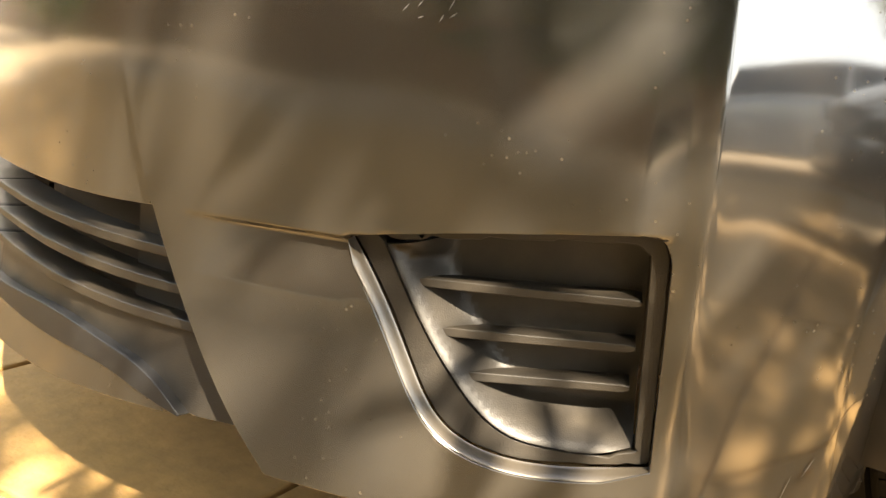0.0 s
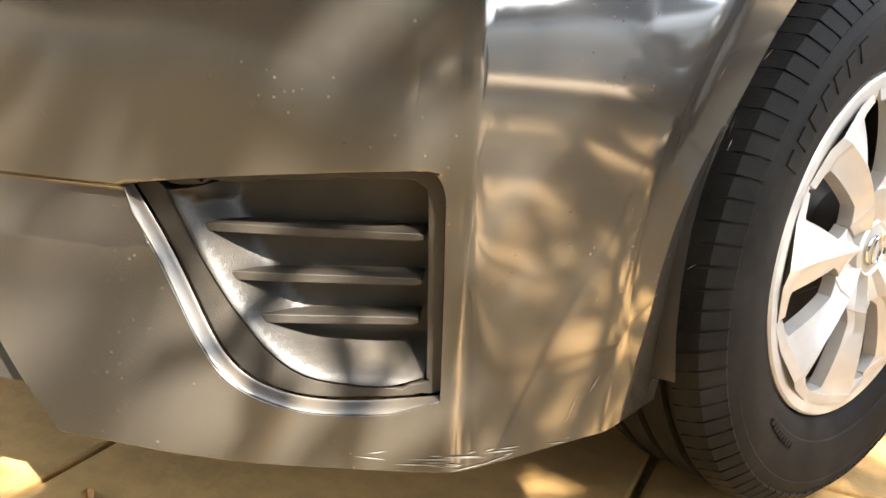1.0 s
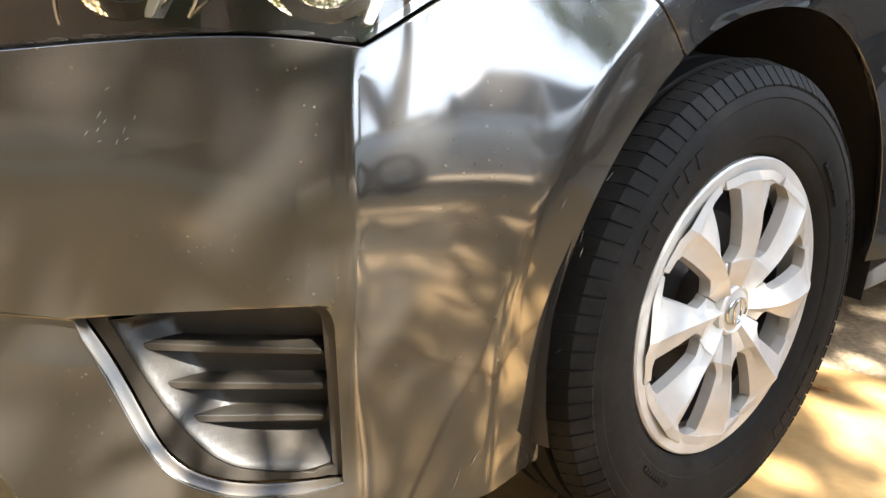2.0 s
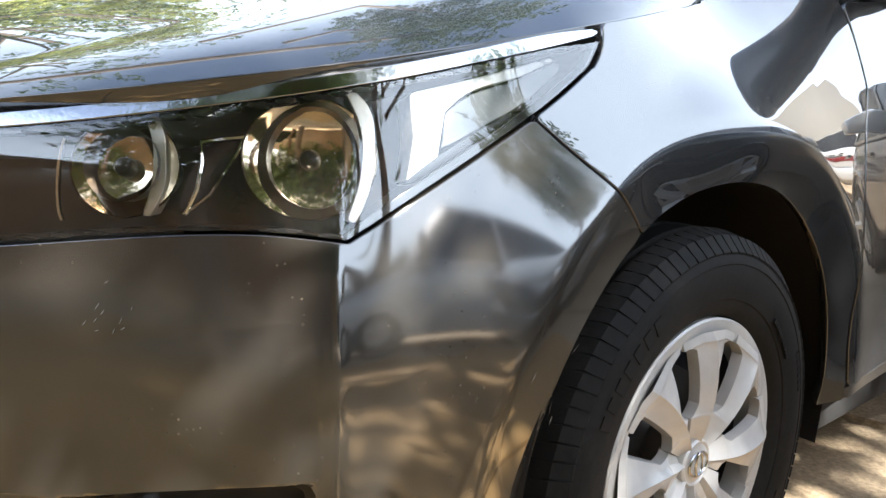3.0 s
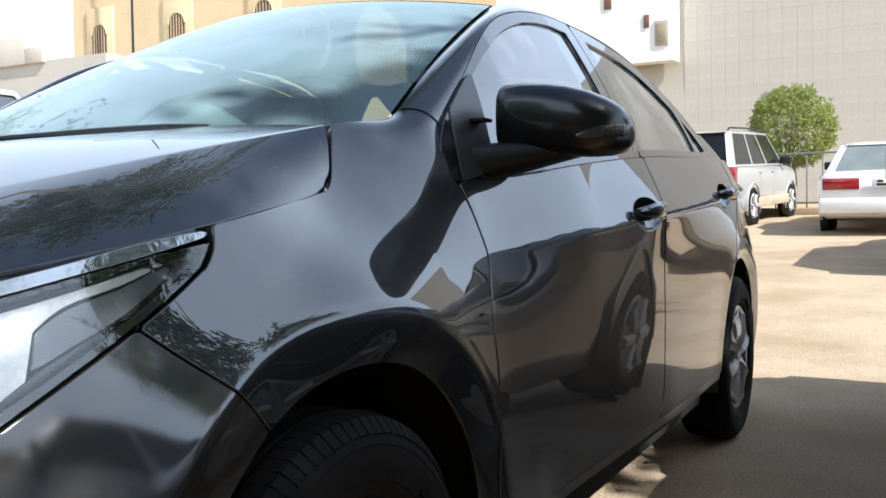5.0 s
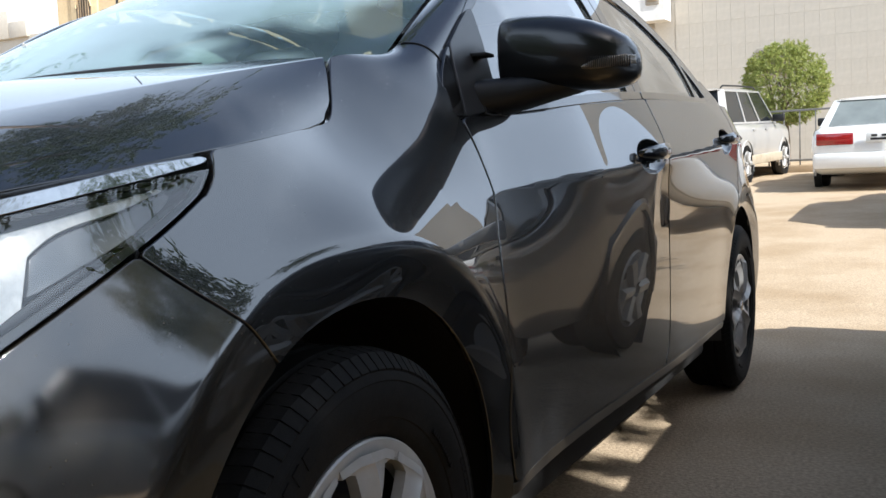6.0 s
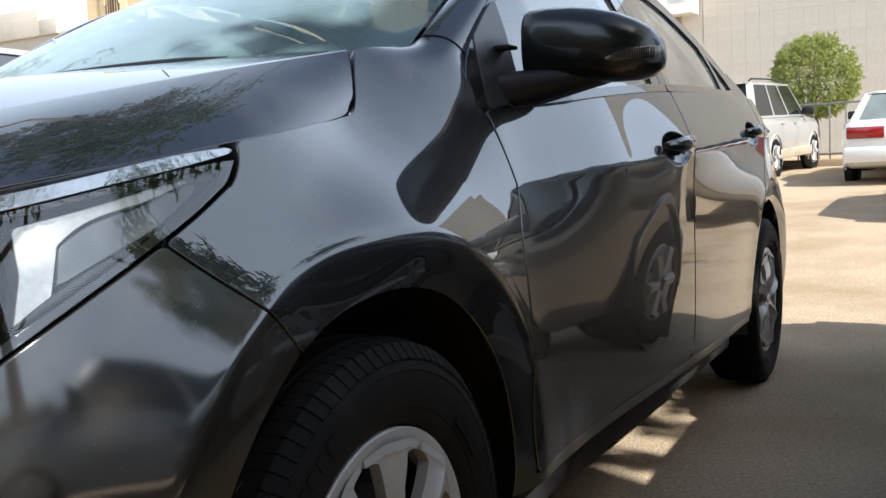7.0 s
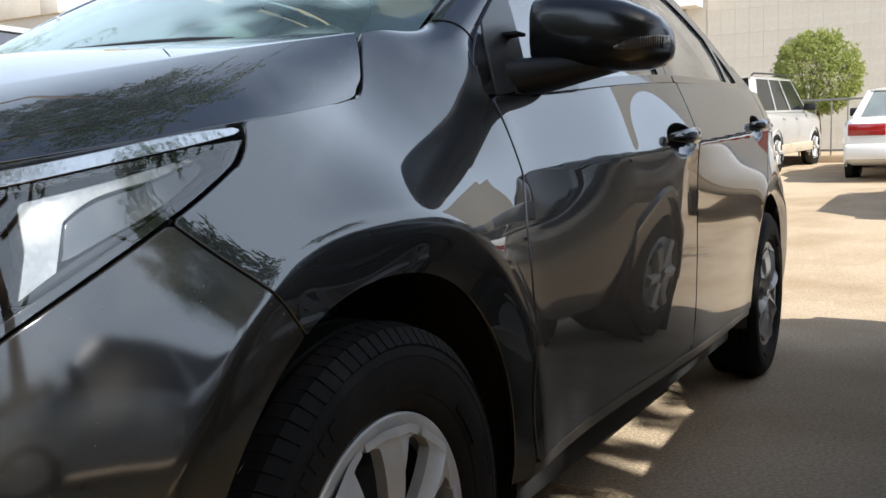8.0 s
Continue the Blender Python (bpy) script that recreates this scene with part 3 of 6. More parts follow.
FOG_PIT = path2(("c", [(0.660, 0.399), (0.74, 0.4115), (0.81, 0.4195), (0.864, 0.4245)]), ("c", [(0.864, 0.4245), (0.875, 0.4205), (0.878, 0.409)]), ("c", [(0.878, 0.409), (0.882, 0.34), (0.886, 0.257)]), ("c", [(0.886, 0.257), (0.853, 0.2495), (0.814, 0.2502), (0.788, 0.2545), (0.765, 0.266), (0.731, 0.2975), (0.6948, 0.343), (0.660, 0.399)]))
bumper_ring = path2(("c", NOSE_CREASE), ("c", LIP[2:]), ("l", FRONT_ARCH), ("c", SEAM), ("c", HL_SIDE[3::-1]), ("c", HL_LOW[::-1]))


def wing_lift(s, z):
    """A fold that runs from the nose to the fog lamp and stands out above the lamp's opening."""
    k = np.clip((s - 0.47) / 0.12, 0, 1) * np.clip((0.895 - s) / 0.03, 0, 1)
    line = np.interp(s, (0.5, 0.632, 0.721, 0.811, 0.87, 0.90), (0.398, 0.3995, 0.4145, 0.4265, 0.433, 0.433))
    up = np.clip((z - line) / 0.004, 0, 1)
    below = np.clip((line - z) / 0.05, 0, 1)
    crease = 0.0045 * np.exp(-np.sqrt((s - 0.912) ** 2 + 0.003**2) / 0.013) * np.clip((z - 0.27) / 0.12, 0, 1) * np.clip((0.70 - z) / 0.06, 0, 1)
    return k * (0.009 * up * np.clip(1 - (z - line) / 0.16, 0, 1) - 0.006 * (1 - up) * (1 - below)) + crease


# a chamfer runs down the opening's slope and along its foot
FOG_SLOPE = along([(0.898, 0.2478), (0.835, 0.2385), (0.772, 0.2415), (0.732, 0.2585), (0.695, 0.306), (0.668, 0.351), (0.634, 0.4005)], 0.004)
turned = np.gradient(FOG_SLOPE, axis=0)
turned = np.stack([-turned[:, 1], turned[:, 0]], 1) / np.linalg.norm(turned, axis=1)[:, None]
grow = 0.0085 * np.minimum(1, np.minimum(np.linspace(0, 9, len(turned)), np.linspace(14, 0.15, len(turned))))[:, None]
if turned[len(turned) // 2, 0] > 0:
    turned = -turned
FOG_RIM = FOG_SLOPE + turned * grow
FOG_HOLE = path2(("c", [(0.632, 0.402), (0.721, 0.4185), (0.811, 0.430), (0.870, 0.4365)]), ("c", [(0.870, 0.4365), (0.886, 0.431), (0.8925, 0.416)]), ("c", [(0.8925, 0.416), (0.896, 0.34), (0.899, 0.248)]), ("l", FOG_RIM))


def chamfer(a, b):
    """b 0 on the bumper's face, 1 at the opening's edge, sunk a little."""
    a, b = np.broadcast_arrays(np.asarray(a, float), np.asarray(b, float))
    k = np.linspace(0, 1, len(FOG_RIM))
    at = lambda tab: np.stack([np.interp(a, k, tab[:, i]) for i in range(2)], -1)
    q = at(FOG_RIM) * (1 - b[..., None]) + at(FOG_SLOPE) * b[..., None]
    p = body(q[..., 0], q[..., 1])
    n = np.cross(body(q[..., 0] + 0.003, q[..., 1]) - p, body(q[..., 0], q[..., 1] + 0.003) - p)
    n /= np.linalg.norm(n, axis=-1)[..., None]
    return p - n * (0.001 + 0.011 * np.clip(b, 0, 1) ** 1.3)[..., None]


bumper = skin("front_bumper", body, bumper_ring, (0.005, 0.005), BUMPER_PAINT, car, holes=[FOG_HOLE], lift=wing_lift, depth=0.034, gap=0.3)
skin("fog_chamfer", chamfer, path2(("l", [(0, 0), (0, 1), (1, 1), (1, 0)])), (0.02, 0.2), SATIN_PAINT, bumper, depth=0)
GRILLE = path2(("c", [(-0.2, 0.384), (0.147, 0.384), (0.327, 0.388), (0.445, 0.394)]), ("c", [(0.445, 0.394), (0.49, 0.307), (0.545, 0.235)]), ("l", [(0.545, 0.235), (0.60, 0.20), (0.60, 0.17), (0.482, 0.17), (0.474, 0.211)]), ("c", [(0.474, 0.211), (0.42, 0.224), (0.37, 0.2346), (0.2827, 0.2369), (0.05, 0.233), (-0.2, 0.232)]))
LIP_TOP = [(0.474, 0.2115), (0.4287, 0.238), (0.3655, 0.2524), (0.246, 0.2595), (0.05, 0.246), (0.0, 0.245)]
LIP_LOW = [(0.0, 0.229), (0.05, 0.229), (0.2827, 0.233), (0.37, 0.2306), (0.42, 0.221), (0.476, 0.2085)]
nose_ring = path2(("l", [(0.0, 0.178), (0.10, 0.184)]), ("c", [(0.10, 0.184), (0.2614, 0.1943), (0.4204, 0.2074), (0.477, 0.2095)]), ("l", [(0.477, 0.2095), (0.60, 0.21), (0.56, 0.24)]), ("c", [(0.56, 0.24), (0.50, 0.32), (0.45, 0.40), (0.43, 0.47), (0.42, 0.55), (0.42, 0.64)]), ("l", [(0.42, 0.64), (0.0, 0.63)]))
for flip in (False, True):
    skin("nose_panel", body, nose_ring, (0.010, 0.007), BUMPER_PAINT, car, holes=[GRILLE], offset=-0.028, depth=0.03, mirror=flip)
    skin("intake_lip", body, path2(("c", LIP_LOW), ("c", LIP_TOP)), (0.010, 0.004), BLACK, bumper, offset=-0.024, depth=0.03, mirror=flip)
    skin("intake_apron", body, path2(("l", [(0.0, 0.232), (0.05, 0.232)]), ("c", [(0.05, 0.232), (0.2827, 0.236), (0.37, 0.2336), (0.42, 0.223), (0.476, 0.2105)]), ("l", [(0.476, 0.2105), (0.60, 0.215), (0.53, 0.275), (0.50, 0.305), (0.472, 0.296)]), ("c", [(0.472, 0.296), (0.3, 0.289), (0.1, 0.287), (0.0, 0.287)])), (0.010, 0.006), GREY_PLASTIC, bumper, offset=-0.040, depth=0.02, mirror=flip)
    skin("intake_blank", body, path2(("l", [(0.335, 0.27), (0.52, 0.27), (0.46, 0.40), (0.335, 0.40)])), (0.02, 0.02), GREY_PLASTIC, bumper, offset=-0.066, depth=0.03, mirror=flip)
    skin("intake_back", body, path2(("l", [(0, 0.24), (0.54, 0.24), (0.46, 0.41), (0, 0.40)])), (0.02, 0.02), SEAL, bumper, offset=-0.11, depth=0, mirror=flip)
    for za, end in ((0.284, 0.482), (0.3145, 0.466), (0.3455, 0.450)):
        skin("intake_slat", body, path2(("c", [(0, za), (0.2, za), (0.36, za + 0.002), (end, za + 0.003)]), ("c", [(end, za + 0.011), (0.36, za + 0.0105), (0.2, za + 0.008), (0, za + 0.007)])), (0.01, 0.003), GREY_PLASTIC, bumper, offset=-0.030, depth=0.045, mirror=flip)
skin("front_bumper", body, bumper_ring, (0.015, 0.015), PAINT, car, holes=[FOG], mirror=True)

FOOT_LOW = np.stack([np.linspace(float(s_of_y(0.225)), float(s_of_y(0.436)), 30), 1.038 - 0.078 * np.linspace(0, 1, 30) ** 1.15], 1)
FOOT_AIM = np.stack([np.linspace(float(s_of_y(0.43)), float(s_of_y(0.482)), 30), np.linspace(1.087, 1.046, 30)], 1)


def pillar_foot(q, b):
    """The wing runs up into the front pillar: q 0 on the wing, 1 at the pillar's joint; b from the windscreen to the door."""
    q, b = np.broadcast_arrays(np.asarray(q, float), np.asarray(b, float))
    k = np.linspace(0, 1, 30)
    at = lambda tab: np.stack([np.interp(b, k, tab[:, i]) for i in range(2)], -1)
    lo, aim = at(FOOT_LOW), at(FOOT_AIM)
    p = body(lo[..., 0], lo[..., 1])
    t0 = (body(lo[..., 0] + 0.05 * (aim - lo)[..., 0], lo[..., 1] + 0.05 * (aim - lo)[..., 1]) - p) / 0.05
    r = pillar(-0.006 + 0 * b, b)
    t1 = r - pillar(-0.026 + 0 * b, b)
    size = np.linalg.norm(r - p, axis=-1)[..., None]
    unit = lambda v: v / (np.linalg.norm(v, axis=-1)[..., None] + 1e-9) * size
    t0, t1 = unit(t0), unit(t1)
    w = q[..., None]
    return (2 * w**3 - 3 * w**2 + 1) * p + (w**3 - 2 * w**2 + w) * t0 + (3 * w**2 - 2 * w**3) * r + (w**3 - w**2) * t1


fender_ring = path2(("c", [(a + 0.0012, z + 0.0022) for a, z in SEAM[::-1]]), ("l", arch_arc(0, 121, 0)), ("l", SY((0.392, 0.304), (0.391, 0.298))), ("l", SY((0.449, 0.298), (0.447, 0.335))),
                    ("c", SY((0.447, 0.335), (0.432, 0.42), (0.429, 0.56), (0.433, 0.66), (0.447, 0.74), (0.478, 0.82), (0.474, 0.88), (0.45, 0.945))),
                    ("l", FOOT_LOW[::-1]), ("c", SY((0.215, 1.036), (0.175, 0.99), (0.145, 0.952), (0.118, 0.932), (0.09, 0.926))), ("c", SY((0.09, 0.926), (-0.02, 0.910), (-0.10, 0.8985), (-0.186, 0.886))),
                    ("c", [(1.2905, 0.880), (1.283, 0.855), (1.262, 0.834)]), ("c", HL_SIDE[:2:-1]))
B_SEAM = SY((1.412, 0.337), (1.452, 0.39), (1.472, 0.50), (1.474, 0.80), (1.462, 0.93), (1.448, float(BELT(1.448))))
fdoor_ring = path2(("c", SY((0.453, 0.33), (0.437, 0.42), (0.434, 0.56), (0.438, 0.66), (0.452, 0.74), (0.483, 0.82), (0.479, 0.88), (0.456, float(BELT(0.456))))),
                   ("c", SY(*[(y, float(BELT(y))) for y in np.linspace(0.456, 1.448, 9)])), ("c", B_SEAM[::-1]), ("c", SY((1.412, 0.337), (1.0, 0.340), (0.7, 0.338), (0.456, 0.322))))
rdoor_ring = path2(("c", [(a + 0.006, z) for a, z in B_SEAM]), ("c", SY(*[(y, float(BELT(y))) for y in np.linspace(1.456, 2.44, 7)])),
                   ("c", SY((2.44, float(BELT(2.44))), (2.50, 0.95), (2.515, 0.82), (2.49, 0.70), (2.452, 0.60))), ("l", arch_arc(1, 137, 178, 14, 0.004)), ("c", SY((2.345, 0.322), (2.0, 0.328), (1.7, 0.333), (1.419, 0.337))))
quarter_ring = path2(("c", SY((2.446, float(BELT(2.44))), (2.506, 0.95), (2.521, 0.82), (2.496, 0.70), (2.46, 0.606))), ("l", arch_arc(1, 136, 0, 30)), ("l", SY((3.09, 0.24), (3.3, 0.22))), ("l", [(PS[-1], 0.22), (PS[-1], 1.0)]),
                     ("c", SY((3.30, 1.045), (2.9, 1.078), (2.6, 1.08), (2.446, float(BELT(2.446))))))
HANDLES = ((1.335, 0.888), (2.285, 0.943))


def cup_ring(y, z, grow=1.0):
    s0 = float(s_of_y(y))
    return np.array([(s0 + 0.105 * grow * math.cos(t), z - 0.004 + 0.043 * grow * math.sin(t)) for t in np.linspace(0, 2 * math.pi, 41)[:-1]])


for flip in (False, True):
    fine = 1.0 if not flip else 2.2
    fender = skin("front_fender", body, fender_ring, (0.006 * fine, 0.006 * fine), PAINT, car, mirror=flip)
    skin("wing_tip", pillar_foot, path2(("l", [(-0.06, -0.04), (1.0, -0.04), (1.0, 1.0), (-0.06, 1.0)])), (0.05 * fine, 0.04 * fine), PAINT, fender, mirror=flip, depth=0, offset=0.0006)
    fd = skin("front_door", body, fdoor_ring, (0.010 * fine, 0.010 * fine), PAINT, car, mirror=flip, holes=[cup_ring(*HANDLES[0])])
    rd = skin("rear_door", body, rdoor_ring, (0.010 * fine, 0.010 * fine), PAINT, car, mirror=flip, holes=[cup_ring(*HANDLES[1])])
    skin("rear_quarter", body, quarter_ring, (0.014 * fine, 0.012 * fine), PAINT, car, mirror=flip)
    # the sill's paler paint carries dust and the gleam of sunlit ground
    skin("sill", body, path2(("c", SY((0.40, 0.294), (0.7, 0.310), (1.0, 0.313), (1.7, 0.306), (2.36, 0.296))), ("c", SY((2.36, 0.316), (1.7, 0.328), (1.0, 0.335), (0.7, 0.333), (0.40, 0.315)))), (0.02, 0.005), SATIN_PAINT, car, "dusty lower edge of the door sill, in paler paint for its gleam", mirror=flip, offset=-0.003, depth=0.05)
    # door frames over the belt and their glass
    fl = [tuple(FRAME_LINE(a)) for a in np.linspace(0.0, 1.13, 24)]
    flr = [tuple(FRAME_LINE(a)) for a in np.linspace(1.14, 2.1, 16)]
    win_f = path2(("l", [(0.60, float(BELT(0.60)) + 0.02), (0.617, 1.03), (0.649, 1.153)]), ("c", [(0.649, 1.153), (0.735, 1.208), (0.881, 1.286), (1.017, 1.334), (1.12, 1.357), (1.25, 1.370), (1.36, 1.371)]), ("l", [(1.36, 1.371), (1.372, float(BELT(1.37)) + 0.02)]), ("c", [(y, float(BELT(y)) + 0.02) for y in (1.372, 1.1, 0.9, 0.60)]))
    frame_f = path2(("l", [(0.52, float(BELT(0.52)) - 0.02), (0.47, 1.03)]), ("l", fl), ("l", [(1.435, 1.404), (1.452, float(BELT(1.45)) - 0.02)]), ("c", [(y, float(BELT(y)) - 0.02) for y in (1.452, 1.1, 0.8, 0.52)]))
    win_r = path2(("c", [(1.52, 1.372), (1.75, 1.36), (1.98, 1.315), (2.18, 1.235)]), ("c", [(2.18, 1.235), (2.22, 1.15), (2.23, float(BELT(2.23)) + 0.02)]), ("c", [(y, float(BELT(y)) + 0.02) for y in (2.23, 1.9, 1.53)]))
    win_q = path2(("c", [(2.235, 1.205), (2.33, 1.155), (2.40, 1.105)]), ("l", [(2.40, 1.105), (2.28, float(BELT(2.28)) + 0.02)]))
    frame_r = path2(("l", [(1.44, 1.404)] + flr), ("l", [(2.46, 1.17), (2.72, 1.07), (1.456, float(BELT(1.45)) - 0.02)]))
    wf = skin("window_frame", glasshouse, frame_f, (0.012 * fine, 0.012 * fine), PAINT, fd, holes=[win_f], mirror=flip, depth=0.02)
    skin("window_pane", glasshouse, win_f, (0.02 * fine, 0.02 * fine), TINTED, fd, offset=-0.008, depth=0, mirror=flip)
    skin("window_frame", glasshouse, frame_r, (0.012 * fine, 0.012 * fine), PAINT, rd, holes=[win_r, win_q], mirror=flip, depth=0.02)
    skin("window_pane", glasshouse, win_r, (0.02 * fine, 0.02 * fine), TINTED, rd, offset=-0.008, depth=0, mirror=flip)
    skin("quarter_light", glasshouse, win_q, (0.02 * fine, 0.02 * fine), TINTED, rd, offset=-0.008, depth=0, mirror=flip)
    for owner, y0, y1 in ((fd, 0.56, 1.447), (rd, 1.456, 2.33)):
        ys = np.linspace(y0, y1, 9)
        skin("belt_moulding", glasshouse, path2(("c", [(y, float(BELT(y)) - 0.004) for y in ys]), ("c", [(y, float(BELT(y)) + 0.016) for y in ys[::-1]])), (0.012 * fine, 0.005), GLOSS_BLACK, owner, offset=0.012, depth=0.02, mirror=flip)
    skin("roof_pillar", pillar, path2(("l", [(-0.010, -0.03), (2.1, -0.03), (2.1, 1.0), (-0.010, 1.0)])), (0.02 * fine, 0.08), PAINT, car, mirror=flip, depth=0)

hood_ring = path2(("l", [(0, 0.0), (0.4, 0.0), (0.955, 0.0)]), ("c", [(0.955, 0.0), (0.976, 0.02), (0.991, 0.10), (0.9985, 0.22), (1.0, 0.36)]), ("l", [(1.0, 0.36), (1.0, 3.7)]), ("l", [(0.965, 4.0), (0, 4.0)]))
skin("bonnet", bonnet_all, hood_ring, (0.007, 0.02), PAINT, car, depth=0.02)
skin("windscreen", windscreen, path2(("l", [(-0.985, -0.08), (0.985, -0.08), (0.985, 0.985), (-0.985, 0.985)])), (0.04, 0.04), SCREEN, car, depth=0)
roof_panel = skin("roof_panel", roof, path2(("l", [(-1, 0.0), (1, 0.0), (1, 1.0), (-1, 1.0)])), (0.04, 0.03), PAINT, car)
skin("rear_window", rear_screen, path2(("l", [(-0.97, 0), (0.97, 0), (0.97, 1), (-0.97, 1)])), (0.08, 0.08), TINTED, car, depth=0)
skin("boot_lid", boot, path2(("l", [(-1, 0), (1, 0), (1, 1), (-1, 1)])), (0.08, 0.06), PAINT, car)

# ---- headlamps, fog lamp recesses, wheels ----
def spot(s, z, off=0.0, flip=False):
    """A pose on the lower body: local x looks out of the skin, z up along it."""
    p = body(np.array(s), np.array(z))
    a = body(np.array(s + 0.004), np.array(z)) - body(np.array(s - 0.004), np.array(z))
    b = body(np.array(s), np.array(z + 0.004)) - body(np.array(s), np.array(z - 0.004))
    n = np.cross(a, b)
    n /= np.linalg.norm(n)
    b = b / np.linalg.norm(b)
    c = np.cross(b, n)
    p = p + n * off
    m = Matrix(((n[0], c[0], b[0], p[0]), (n[1], c[1], b[1], p[1]), (n[2], c[2], b[2], p[2]), (0, 0, 0, 1)))
    if flip:
        m = Matrix.Diagonal((-1, 1, 1, 1)) @ m
    return m


BOWL = material("lamp_reflector", (0.80, 0.68, 0.52), 0.05, metal=1.0, grain=0.06, grain_size=60)
CORNER_GREY = material("grey_reflector", (0.22, 0.235, 0.25), 0.25, metal=0.5, coat=0.5, grain=0.1)
BEZEL = material("bright_lamp_trim", (0.85, 0.83, 0.78), 0.28, metal=0.75, grain=0.08, grain_size=150)
HL_RING = path2(("c", [(a, z + 0.003) for a, z in HL_LOW]), ("c", [(0.923, 0.672), (0.977, 0.701), (1.042, 0.735), (1.143, 0.783), (1.212, 0.815), (1.258, 0.8385)]), ("c", [(1.258, 0.8385), (1.276, 0.857), (1.283, 0.866)]), ("c", [(a, z - 0.018) for a, z in HL_TOP if a < 1.25]))
CRESCENTS = {"low_beam": path2(("c", [(0.9355, 0.8135), (0.9535, 0.798), (0.959, 0.760), (0.953, 0.7225), (0.936, 0.688)]), ("c", [(0.925, 0.688), (0.939, 0.7232), (0.9447, 0.7506), (0.941, 0.784), (0.9265, 0.811)])), "high_beam": path2(("c", [(0.7258, 0.791), (0.7385, 0.771), (0.7433, 0.745), (0.7435, 0.720), (0.7307, 0.690)]), ("c", [(0.722, 0.690), (0.7305, 0.718), (0.7315, 0.742), (0.727, 0.766), (0.7136, 0.791)]))}

def pit_lift(a, z):
    """The recess's back: deepest at its top, running out to a sill at its foot and to the frame at its slope."""
    a, z = np.asarray(a, float), np.asarray(z, float)
    wide = FOG_PIT + np.stack([0.1 * (FOG_PIT[:, 0] > 0.862), 0.1 * ((FOG_PIT[:, 1] > 0.38) & (FOG_PIT[:, 0] > 0.68))], 1)
    edge = -signed(np.stack([np.ravel(a), np.ravel(z)], 1), wide).reshape(np.shape(a))
    q = np.clip(edge / 0.036, 0, 1)
    return -0.016 - 0.042 * q * q * (3 - 2 * q)


